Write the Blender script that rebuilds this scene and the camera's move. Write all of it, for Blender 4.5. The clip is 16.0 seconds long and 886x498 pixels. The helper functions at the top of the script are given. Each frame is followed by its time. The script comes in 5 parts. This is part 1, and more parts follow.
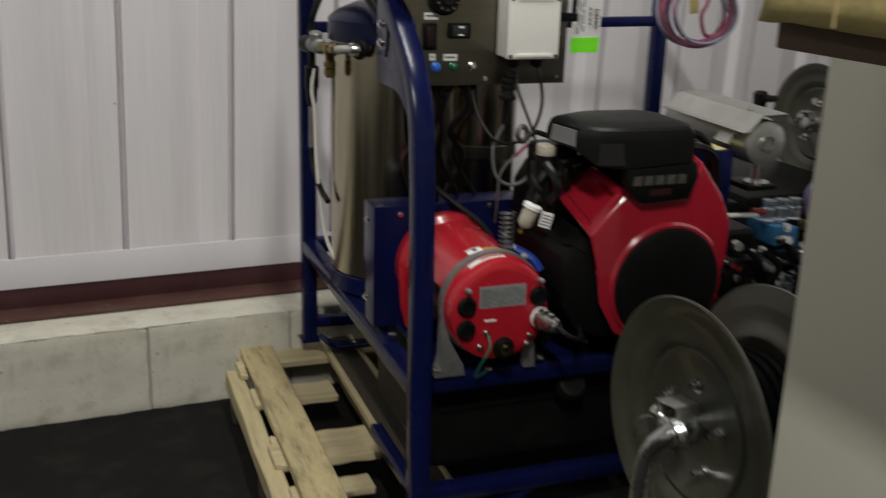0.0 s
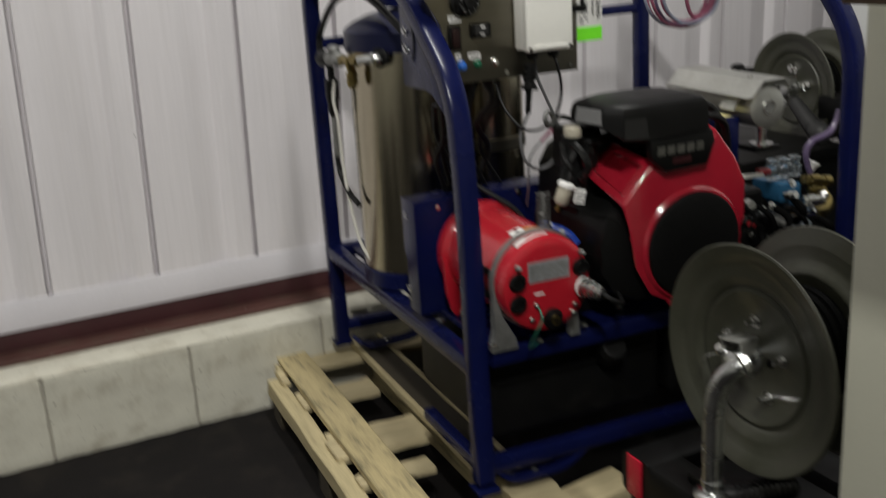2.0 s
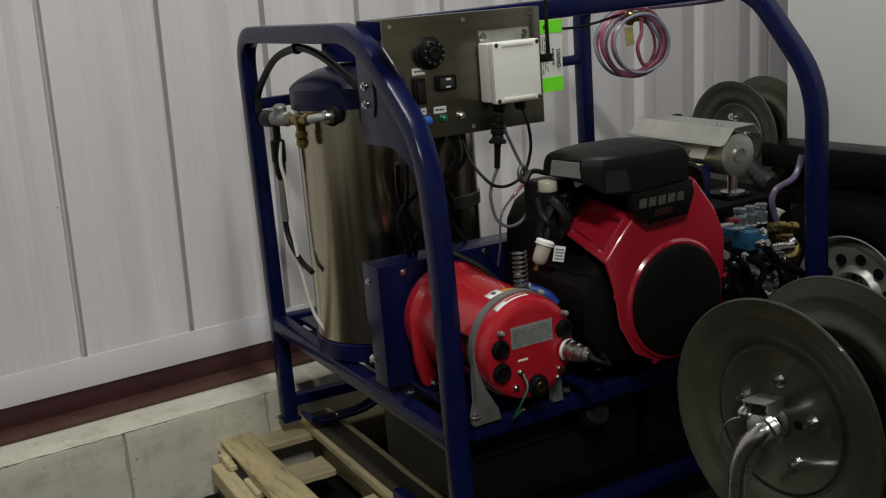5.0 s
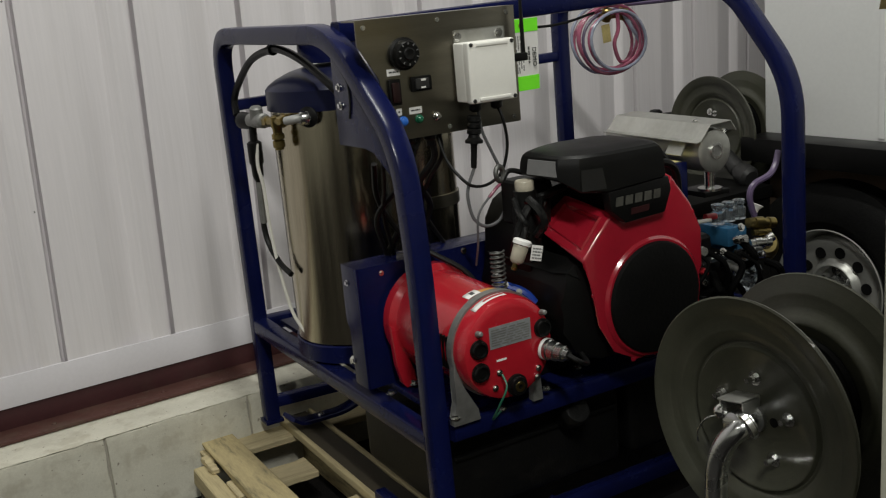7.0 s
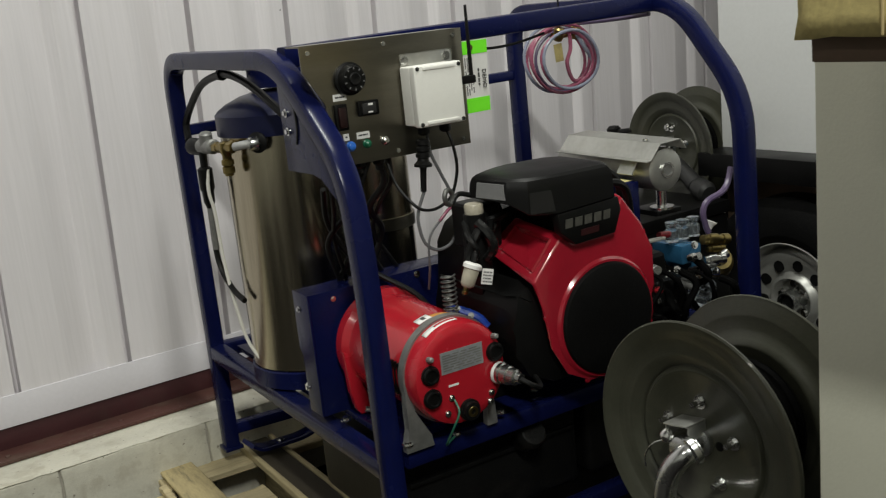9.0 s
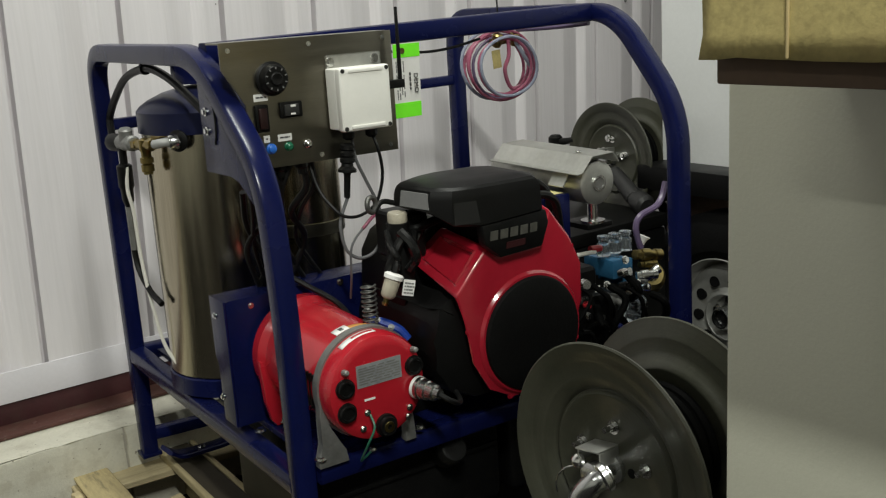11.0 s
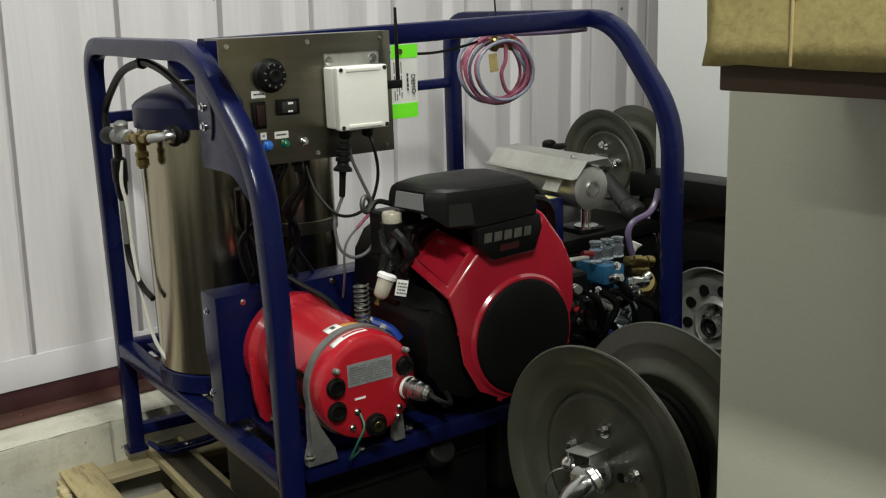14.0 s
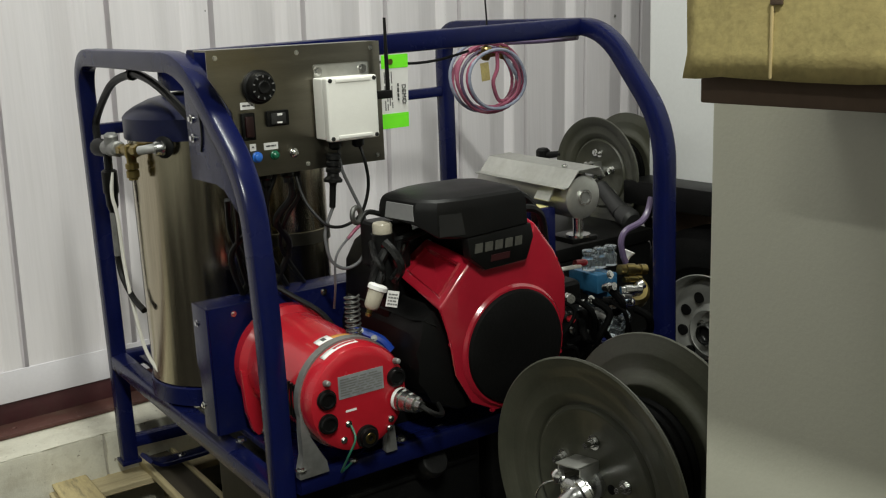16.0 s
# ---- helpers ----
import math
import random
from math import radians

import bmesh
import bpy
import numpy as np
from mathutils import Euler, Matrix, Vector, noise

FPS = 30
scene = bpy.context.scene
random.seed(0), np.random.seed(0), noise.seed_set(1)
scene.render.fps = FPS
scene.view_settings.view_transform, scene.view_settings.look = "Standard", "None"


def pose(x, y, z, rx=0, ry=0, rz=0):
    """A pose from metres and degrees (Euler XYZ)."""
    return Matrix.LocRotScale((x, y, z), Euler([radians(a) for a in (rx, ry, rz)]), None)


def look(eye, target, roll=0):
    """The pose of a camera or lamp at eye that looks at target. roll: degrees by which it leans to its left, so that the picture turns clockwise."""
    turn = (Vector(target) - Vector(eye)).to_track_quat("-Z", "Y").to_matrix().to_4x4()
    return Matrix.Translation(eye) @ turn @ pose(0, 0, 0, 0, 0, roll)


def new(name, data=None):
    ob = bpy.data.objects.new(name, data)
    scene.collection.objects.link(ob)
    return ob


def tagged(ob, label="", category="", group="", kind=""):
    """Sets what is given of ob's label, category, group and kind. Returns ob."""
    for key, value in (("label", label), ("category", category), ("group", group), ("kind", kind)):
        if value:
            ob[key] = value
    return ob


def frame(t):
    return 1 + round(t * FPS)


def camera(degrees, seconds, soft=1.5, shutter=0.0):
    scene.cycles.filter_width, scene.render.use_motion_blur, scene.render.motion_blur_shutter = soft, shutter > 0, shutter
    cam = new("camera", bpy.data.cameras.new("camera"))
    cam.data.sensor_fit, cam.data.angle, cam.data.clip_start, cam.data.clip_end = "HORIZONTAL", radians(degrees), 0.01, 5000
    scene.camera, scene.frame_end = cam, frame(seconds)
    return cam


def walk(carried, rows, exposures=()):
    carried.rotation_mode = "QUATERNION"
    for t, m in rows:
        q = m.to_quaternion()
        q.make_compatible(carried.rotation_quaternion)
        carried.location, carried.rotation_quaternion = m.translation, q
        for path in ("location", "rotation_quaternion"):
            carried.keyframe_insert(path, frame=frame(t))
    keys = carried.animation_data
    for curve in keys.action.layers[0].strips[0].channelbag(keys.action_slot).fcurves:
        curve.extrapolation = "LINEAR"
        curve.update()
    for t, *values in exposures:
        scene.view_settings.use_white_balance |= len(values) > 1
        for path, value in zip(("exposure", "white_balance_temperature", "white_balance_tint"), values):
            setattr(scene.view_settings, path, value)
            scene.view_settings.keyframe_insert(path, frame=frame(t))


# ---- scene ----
cam = camera(47.0, 16.0, soft=1.15, shutter=1.0)
PATH = [
    (0.0, 0.0058, 0.0538, 1.3178, 72.511, -1.637, -22.486),
    (0.5, -0.0712, -0.0133, 1.3272, 72.063, -0.738, -26.604),
    (1.0, -0.1428, 0.0198, 1.3081, 71.863, 4.116, -30.256),
    (1.5, -0.1796, 0.0345, 1.2704, 70.773, 2.506, -28.899),
    (2.0, -0.2075, -0.0163, 1.3177, 73.03, 3.502, -26.311),
    (2.5, -0.2796, 0.0729, 1.3161, 76.648, 4.892, -26.227),
    (3.0, -0.3099, 0.1915, 1.2979, 76.629, 5.914, -25.476),
    (3.5, -0.2988, 0.1784, 1.2931, 77.319, 4.76, -27.583),
    (4.0, -0.276, 0.173, 1.2953, 76.66, 4.035, -30.823),
    (6.5, -0.2515, 0.1678, 1.3012, 75.762, 4.666, -32.783),
    (7.0, -0.2417, 0.1659, 1.3047, 75.68, 5.013, -33.119),
    (7.5, -0.2281, 0.164, 1.3077, 75.66, 5.338, -33.354),
    (8.0, -0.2186, 0.159, 1.3109, 75.735, 5.501, -33.673),
    (8.5, -0.2112, 0.1603, 1.3103, 76.043, 5.304, -34.047),
    (9.0, -0.191, 0.1535, 1.3183, 76.265, 5.747, -34.752),
    (9.5, -0.1699, 0.157, 1.3178, 76.177, 3.035, -35.009),
    (10.0, -0.1177, 0.1672, 1.3166, 76.38, 3.142, -35.9),
    (12.5, -0.1044, 0.1704, 1.3156, 76.005, 2.801, -37.731),
    (13.0, -0.1089, 0.1729, 1.3141, 76.141, 2.399, -37.611),
    (13.5, -0.116, 0.1712, 1.3155, 76.168, 2.324, -37.443),
    (14.0, -0.1183, 0.1709, 1.3134, 76.326, 1.947, -37.165),
    (14.5, -0.1128, 0.1716, 1.3132, 76.532, 1.996, -37.036),
    (15.0, -0.1074, 0.1704, 1.3136, 76.663, 2.177, -37.131),
    (15.5, -0.1053, 0.1687, 1.3139, 76.743, 2.03, -37.273),
    (16.0, -0.1014, 0.1685, 1.3176, 76.707, 2.306, -37.325),
]
EXPOSURES = [(0.0, 0.2, 6500, 14.0), (1.0, 0.4, 6500, 14.0), (1.5, 0.58, 6500, 14.0), (2.4, 0.04, 6450, 13.0), (3.5, -0.38, 6450, 12.5), (4.2, -0.2, 6450, 12.0), (7.0, 0.22, 6500, 11.0),
             (10.0, 0.52, 6500, 8.0), (12.5, 0.62, 6500, 7.0), (14.5, 0.66, 6500, 7.0), (16.0, 0.66, 6500, 7.0)]
walk(cam, [(t, pose(*p)) for t, *p in PATH], EXPOSURES)

# ---------------------------------------------------------------- world and lights
world = bpy.data.worlds.new("dim_hall")
scene.world = world
world.use_nodes = True
world.node_tree.nodes["Background"].inputs[0].default_value = (0.9, 0.95, 1.0, 1)
world.node_tree.nodes["Background"].inputs[1].default_value = 0.02


def area_lamp(name, eye, target, sx, sy, watts, colour):
    d = bpy.data.lights.new(name, "AREA")
    d.shape, d.size, d.size_y, d.energy, d.color = "RECTANGLE", sx, sy, watts, colour
    ob = new(name, d)
    ob.matrix_world = look(eye, target)
    return tagged(ob, "cool white overhead light, assumed and out of view", "lamp", kind="structure")


# first lamp fits the carton's shadow; the other two are added fill
LAMPS = [(-0.66, -1.30, 3.9, 115.0), (0.80, 1.40, 3.9, 44.0), (-3.0, 0.1, 3.9, 23.0)]
for lx, ly, lz, lw in LAMPS:
    area_lamp("assumed_overhead_light", (lx, ly, lz - 0.06), (lx, ly + 0.001, 0), 0.16, 1.2, lw, (0.96, 0.97, 0.90))


# ---------------------------------------------------------------- materials
def mat(name, colour, rough=0.5, metal=0.0, spread=0.12, scale=6.0, fine=90.0, bump=0.0, bump_scale=120.0, stain=None,
        stain_amount=0.0, coat=0.0, stretch=(1, 1, 1), rough_spread=0.12, random_tone=0.0, spec=0.5):
    m = bpy.data.materials.new(name)
    m.use_nodes = True
    nt = m.node_tree
    b = nt.nodes["Principled BSDF"]
    L = nt.links.new
    N = nt.nodes.new
    tc, mp = N("ShaderNodeTexCoord"), N("ShaderNodeMapping")
    mp.inputs["Scale"].default_value = stretch
    L(tc.outputs["Object"], mp.inputs["Vector"])
    n1, n2 = N("ShaderNodeTexNoise"), N("ShaderNodeTexNoise")
    n1.inputs["Scale"].default_value, n2.inputs["Scale"].default_value = scale, fine
    n1.inputs["Detail"].default_value, n2.inputs["Detail"].default_value = 5, 3
    for n in (n1, n2):
        L(mp.outputs[0], n.inputs["Vector"])
    mix = N("ShaderNodeMix")
    mix.data_type = "FLOAT"
    mix.inputs[0].default_value = 0.4
    L(n1.outputs["Fac"], mix.inputs[2])
    L(n2.outputs["Fac"], mix.inputs[3])
    ramp = N("ShaderNodeMapRange")
    ramp.inputs[1].default_value, ramp.inputs[2].default_value = 0.3, 0.7
    ramp.inputs[3].default_value, ramp.inputs[4].default_value = 1 - spread, 1 + spread
    L(mix.outputs[0], ramp.inputs[0])
    tone = ramp.outputs[0]
    if random_tone:
        oi, r2, mul = N("ShaderNodeObjectInfo"), N("ShaderNodeMapRange"), N("ShaderNodeMath")
        r2.inputs[3].default_value, r2.inputs[4].default_value = 1 - random_tone, 1 + random_tone
        L(oi.outputs["Random"], r2.inputs[0])
        mul.operation = "MULTIPLY"
        L(tone, mul.inputs[0])
        L(r2.outputs[0], mul.inputs[1])
        tone = mul.outputs[0]
    vm = N("ShaderNodeVectorMath")
    vm.operation = "SCALE"
    vm.inputs[0].default_value = colour
    L(tone, vm.inputs["Scale"])
    col = vm.outputs[0]
    if stain is not None:
        n3, r3, mx = N("ShaderNodeTexNoise"), N("ShaderNodeMapRange"), N("ShaderNodeMix")
        n3.inputs["Scale"].default_value, n3.inputs["Detail"].default_value = scale * 1.7, 7
        n3.inputs["Roughness"].default_value = 0.65
        L(mp.outputs[0], n3.inputs["Vector"])
        r3.inputs[1].default_value, r3.inputs[2].default_value = 0.5, 0.72
        r3.inputs[4].default_value = stain_amount
        L(n3.outputs["Fac"], r3.inputs[0])
        mx.data_type = "RGBA"
        L(r3.outputs[0], mx.inputs[0])
        L(col, mx.inputs[6])
        mx.inputs[7].default_value = (*stain, 1)
        col = mx.outputs[2]
    L(col, b.inputs["Base Color"])
    rr = N("ShaderNodeMapRange")
    rr.inputs[3].default_value, rr.inputs[4].default_value = max(0.03, rough - rough_spread), min(1, rough + rough_spread)
    L(n1.outputs["Fac"], rr.inputs[0])
    L(rr.outputs[0], b.inputs["Roughness"])
    b.inputs["Metallic"].default_value = metal
    b.inputs["Coat Weight"].default_value = coat
    b.inputs["Specular IOR Level"].default_value = spec
    if bump:
        n4, bp = N("ShaderNodeTexNoise"), N("ShaderNodeBump")
        n4.inputs["Scale"].default_value, n4.inputs["Detail"].default_value = bump_scale, 4
        L(mp.outputs[0], n4.inputs["Vector"])
        bp.inputs["Strength"].default_value, bp.inputs["Distance"].default_value = bump, 0.004
        L(n4.outputs["Fac"], bp.inputs["Height"])
        L(bp.outputs[0], b.inputs["Normal"])
    return m


M_WALL = mat("white_painted_steel", (0.755, 0.725, 0.745), 0.5, spread=0.075, scale=9, fine=150, bump=0.05, bump_scale=40, stain=(0.5, 0.465, 0.45), stain_amount=0.22, stretch=(1, 1, 0.035))
M_TRIM = mat("white_trim_paint", (0.72, 0.70, 0.74), 0.5, spread=0.05, scale=5)
M_BROWN = mat("brown_base_paint", (0.075, 0.028, 0.022), 0.6, spread=0.3, scale=8, stain=(0.10, 0.07, 0.05), stain_amount=0.6)
M_BROWND = mat("dark_maroon_paint", (0.05, 0.012, 0.014), 0.6, spread=0.2, scale=8, stain=(0.06, 0.04, 0.03), stain_amount=0.3)
M_BLOCK = mat("cream_painted_block", (0.60, 0.58, 0.49), 0.85, spread=0.10, scale=9, fine=160, bump=0.22, bump_scale=260, stain=(0.40, 0.365, 0.29), stain_amount=0.6)
M_MORTAR = mat("grey_mortar", (0.40, 0.375, 0.32), 0.9, spread=0.15, bump=0.4)
M_FLOOR = mat("black_rubber_asphalt_floor", (0.0075, 0.0062, 0.0062), 0.85, spread=0.5, scale=4, fine=200, bump=0.6, bump_scale=220, stain=(0.040, 0.033, 0.025), stain_amount=0.38, spec=0.2)
M_BLUE = mat("glossy_dark_blue_paint", (0.0044, 0.0070, 0.048), 0.26, spread=0.18, scale=9, coat=0.04, spec=0.2, rough_spread=0.07, fine=160, stain=(0.009, 0.0098, 0.033), stain_amount=0.35, bump=0.04, bump_scale=60)
M_RED = mat("glossy_red_paint", (0.40, 0.012, 0.022), 0.25, spread=0.08, scale=7, coat=0.3, bump=0.03, bump_scale=80)
M_REDPL = mat("red_plastic_shroud", (0.36, 0.011, 0.026), 0.22, spread=0.08, scale=7, coat=1.0, spec=0.7, bump=0.02, bump_scale=300)
M_BLACK = mat("black_plastic", (0.0042, 0.0042, 0.0042), 0.42, spec=0.22, spread=0.25, scale=12, bump=0.04, bump_scale=350)
M_RUBBER = mat("black_rubber", (0.005, 0.005, 0.005), 0.45, spec=0.25, spread=0.2, scale=12)
M_TANKPL = mat("black_moulded_plastic", (0.004, 0.004, 0.004), 0.5, spec=0.2, spread=0.35, scale=7, stain=(0.02, 0.018, 0.016), stain_amount=0.4, bump=0.2, bump_scale=200)
M_DGREY = mat("dark_grey_plastic", (0.020, 0.020, 0.020), 0.45, spread=0.12, scale=9)
M_CLIP = mat("charcoal_plastic", (0.011, 0.011, 0.011), 0.4, spread=0.15, scale=9, spec=0.35)
M_LGREY = mat("pale_grey_plastic_trim", (0.17, 0.17, 0.17), 0.4, spread=0.12, scale=9)
# gold tint and upright tone streaks paint in reflections of the room
M_STAIN = mat("brushed_steel_reflection_tint", (0.50, 0.45, 0.335), 0.2, 1.0, spread=0.28, scale=3, fine=30, stretch=(14, 14, 0.3), bump=0.2, bump_scale=1.6)
M_PANEL = mat("brushed_panel_steel", (0.225, 0.21, 0.17), 0.34, 1.0, spread=0.1, scale=5, stretch=(0.8, 6, 12), bump=0.05, bump_scale=60)
M_CHROME = mat("bright_zinc", (0.72, 0.72, 0.70), 0.2, 1.0, spread=0.1)
M_GALV = mat("galvanised_tube", (0.60, 0.61, 0.60), 0.25, 1.0, spread=0.14, scale=14)
M_ALU = mat("aluminised_sheet", (0.50, 0.50, 0.47), 0.42, 0.85, spread=0.12, scale=9, stain=(0.28, 0.26, 0.22), stain_amount=0.3)
M_CAST = mat("grey_cast_metal", (0.24, 0.24, 0.23), 0.55, 0.6, spread=0.2, scale=20, bump=0.3)
M_BRASS = mat("tarnished_brass", (0.27, 0.21, 0.08), 0.34, 1.0, spread=0.2, scale=30)
M_GLOSS = mat("glossy_black_rubber", (0.007, 0.007, 0.007), 0.22, spec=0.5, spread=0.2, scale=12)
M_GLASSY = mat("cloudy_clear_plastic", (0.62, 0.68, 0.72), 0.06, spread=0.1, scale=20, rough_spread=0.03)
M_GLASSY.node_tree.nodes["Principled BSDF"].inputs["Transmission Weight"].default_value = 0.92
M_BADGE = mat("tarnished_badge_metal", (0.085, 0.083, 0.072), 0.45, 0.3, spread=0.3, scale=60)
M_PIPE = mat("dull_grey_pipe", (0.36, 0.36, 0.35), 0.5, 0.3, spread=0.15, scale=30)
M_DOME = mat("dusty_blue_paint", (0.0075, 0.0095, 0.036), 0.34, spec=0.25, spread=0.2, scale=8, stain=(0.026, 0.026, 0.036), stain_amount=0.45)
M_CASTD = mat("dark_cast_metal", (0.10, 0.10, 0.095), 0.5, 0.6, spread=0.2, scale=20, bump=0.2)
M_HOSEBLK = mat("dusty_black_hose", (0.0025, 0.0025, 0.0025), 0.65, spec=0.03, spread=0.3, scale=14)
M_REEL = mat("grey_green_powder_coat", (0.044, 0.045, 0.031), 0.40, spread=0.2, scale=7, coat=0.15, stain=(0.062, 0.058, 0.042), stain_amount=0.5, bump=0.06, bump_scale=200)


def turned_scratches(m, amount):
    """Fine rings round the object's own x axis, as left by spinning and handling, in the roughness and the tone."""
    nt = m.node_tree
    b, L, N = nt.nodes["Principled BSDF"], nt.links.new, nt.nodes.new
    tc, mul, ln, cx, ns = N("ShaderNodeTexCoord"), N("ShaderNodeVectorMath"), N("ShaderNodeVectorMath"), N("ShaderNodeCombineXYZ"), N("ShaderNodeTexNoise")
    mul.operation, ln.operation = "MULTIPLY", "LENGTH"
    mul.inputs[1].default_value = (0, 1, 1)
    L(tc.outputs["Object"], mul.inputs[0])
    L(mul.outputs[0], ln.inputs[0])
    L(ln.outputs["Value"], cx.inputs[0])
    ns.inputs["Scale"].default_value, ns.inputs["Detail"].default_value = 260, 4
    L(cx.outputs[0], ns.inputs["Vector"])
    for socket in ("Base Color", "Roughness"):
        old = b.inputs[socket].links[0].from_socket
        r, k = N("ShaderNodeMapRange"), N("ShaderNodeVectorMath")
        r.inputs[1].default_value, r.inputs[2].default_value = 0.3, 0.7
        r.inputs[3].default_value, r.inputs[4].default_value = 1 - amount, 1 + amount
        L(ns.outputs["Fac"], r.inputs[0])
        k.operation = "SCALE"
        L(old, k.inputs[0])
        L(r.outputs[0], k.inputs["Scale"])
        L(k.outputs[0], b.inputs[socket])


M_FRAMEBLK = mat("black_steel_paint", (0.004, 0.004, 0.004), 0.40, spec=0.15, spread=0.3, scale=7, stain=(0.011, 0.010, 0.009), stain_amount=0.4)
M_WOOD = mat("raw_pine", (0.44, 0.36, 0.19), 0.8, spread=0.2, scale=5, fine=40, stretch=(6, 1, 6), stain=(0.10, 0.095, 0.06), stain_amount=0.9, bump=0.25, bump_scale=60, random_tone=0.2)
M_WOODX = mat("raw_pine_crosswise", (0.47, 0.395, 0.235), 0.8, spread=0.2, scale=3, fine=30, stretch=(1, 14, 14), stain=(0.22, 0.17, 0.10), stain_amount=0.6, bump=0.25, bump_scale=60, random_tone=0.2)
M_WOODL = mat("pale_split_pine", (0.47, 0.395, 0.225), 0.8, spread=0.2, scale=3, fine=30, stretch=(14, 1, 14), stain=(0.24, 0.19, 0.11), stain_amount=0.55, bump=0.25, bump_scale=60, random_tone=0.12)
# dark stain and the shade under the machine, put into one colour
M_WOODD = mat("dark_stain_and_shade_pine", (0.045, 0.036, 0.022), 0.8, spread=0.3, scale=3, fine=30, stretch=(14, 1, 14), stain=(0.05, 0.04, 0.025), stain_amount=0.7, bump=0.25, bump_scale=60)
M_CAB = mat("grey_cabinet_paint", (0.505, 0.50, 0.41), 0.34, spread=0.035, scale=3, fine=250, bump=0.05, bump_scale=260)
M_CARD = mat("brown_cardboard", (0.45, 0.37, 0.15), 0.85, spread=0.3, scale=14, fine=190, bump=0.15, bump_scale=160, stain=(0.27, 0.19, 0.08), stain_amount=0.35)
# dark brown; under the carton it paints the shadow gap
M_CARDD = mat("shade_and_dark_brown", (0.085, 0.055, 0.035), 0.85, spread=0.15, scale=7)
M_BOXW = mat("light_grey_enclosure_plastic", (0.87, 0.86, 0.81), 0.45, spread=0.03, scale=6, bump=0.06, bump_scale=250)
M_WHITE = mat("white_label", (0.78, 0.77, 0.75), 0.6, spread=0.04)
M_PRINT = mat("dark_print", (0.06, 0.06, 0.06), 0.7, spread=0.1)
M_GREEN = mat("fluorescent_green_paper", (0.20, 0.95, 0.02), 0.6, spread=0.04)
M_ORANGE = mat("orange_label", (0.62, 0.28, 0.06), 0.6, spread=0.06)
M_SILVER = mat("silver_data_label", (0.30, 0.31, 0.32), 0.4, 0.3, spread=0.25, scale=60)
M_LBLUE = mat("light_blue_pump_paint", (0.020, 0.085, 0.165), 0.25, spread=0.2, scale=12)
M_DBLUE = mat("bright_blue_hose", (0.012, 0.045, 0.30), 0.35, spread=0.15)
M_BLUEBTN = mat("blue_button", (0.03, 0.16, 0.62), 0.3, spread=0.05)
M_GREENBTN = mat("dark_green_button", (0.01, 0.12, 0.06), 0.3, spread=0.05)
M_WIRE = mat("white_cable", (0.78, 0.76, 0.70), 0.5, spread=0.08)
M_GWIRE = mat("grey_cable", (0.12, 0.12, 0.125), 0.5, spread=0.08)
M_PINK = mat("dull_pink_hose", (0.50, 0.15, 0.24), 0.18, spread=0.2, scale=30)
M_CLEAR = mat("pale_blue_grey_hose", (0.42, 0.46, 0.58), 0.15, spread=0.2, scale=30)
for m_ in (M_PINK, M_CLEAR):
    m_.node_tree.nodes["Principled BSDF"].inputs["Transmission Weight"].default_value = 0.45
M_PURPLE = mat("mauve_hose", (0.11, 0.08, 0.15), 0.35, spread=0.1)
M_REDC = mat("red_cap", (0.45, 0.02, 0.03), 0.4, spread=0.1)
M_GRNW = mat("green_earth_wire", (0.012, 0.10, 0.06), 0.4, spread=0.1)
M_REFL = mat("red_reflective_tape", (0.45, 0.012, 0.03), 0.3, spread=0.1, scale=40)
M_TYRE = mat("tyre_rubber", (0.004, 0.004, 0.004), 0.65, spec=0.12, spread=0.3, scale=14, bump=0.3)
M_RIM = mat("silver_wheel_paint", (0.32, 0.32, 0.30), 0.38, 0.5, spread=0.1)
M_PANELW = mat("white_sheet_panel", (0.80, 0.81, 0.80), 0.5, spread=0.04, scale=2)
M_IVORY = mat("ivory_plastic_bowl", (0.40, 0.365, 0.29), 0.3, spread=0.15, scale=30)
M_CEIL = mat("grey_ceiling_sheet", (0.42, 0.42, 0.42), 0.7, spread=0.08, scale=2)
# lightened so that the unseen walls return more fill light
M_HALL = mat("hall_bounce_grey", (0.50, 0.50, 0.47), 0.7, spread=0.1, scale=2)

turned_scratches(M_REEL, 0.16)


def specks(m, colour, scale, threshold, amount):
    """Small scattered pits and dirt spots over a surface."""
    nt = m.node_tree
    b, L, N = nt.nodes["Principled BSDF"], nt.links.new, nt.nodes.new
    tc, ns, r, mx = N("ShaderNodeTexCoord"), N("ShaderNodeTexNoise"), N("ShaderNodeMapRange"), N("ShaderNodeMix")
    ns.inputs["Scale"].default_value, ns.inputs["Detail"].default_value = scale, 3
    L(tc.outputs["Object"], ns.inputs["Vector"])
    r.inputs[1].default_value, r.inputs[2].default_value, r.inputs[4].default_value = threshold, threshold + 0.05, amount
    L(ns.outputs["Fac"], r.inputs[0])
    mx.data_type = "RGBA"
    old = b.inputs["Base Color"].links[0].from_socket
    L(r.outputs[0], mx.inputs[0])
    L(old, mx.inputs[6])
    mx.inputs[7].default_value = (*colour, 1)
    L(mx.outputs[2], b.inputs["Base Color"])


specks(M_BLOCK, (0.20, 0.17, 0.13), 75, 0.67, 0.8)
specks(M_BLOCK, (0.42, 0.385, 0.30), 14, 0.60, 0.4)
specks(M_BROWN, (0.16, 0.13, 0.10), 60, 0.66, 0.6)


# ---------------------------------------------------------------- mesh helpers
def B():
    return bmesh.new()


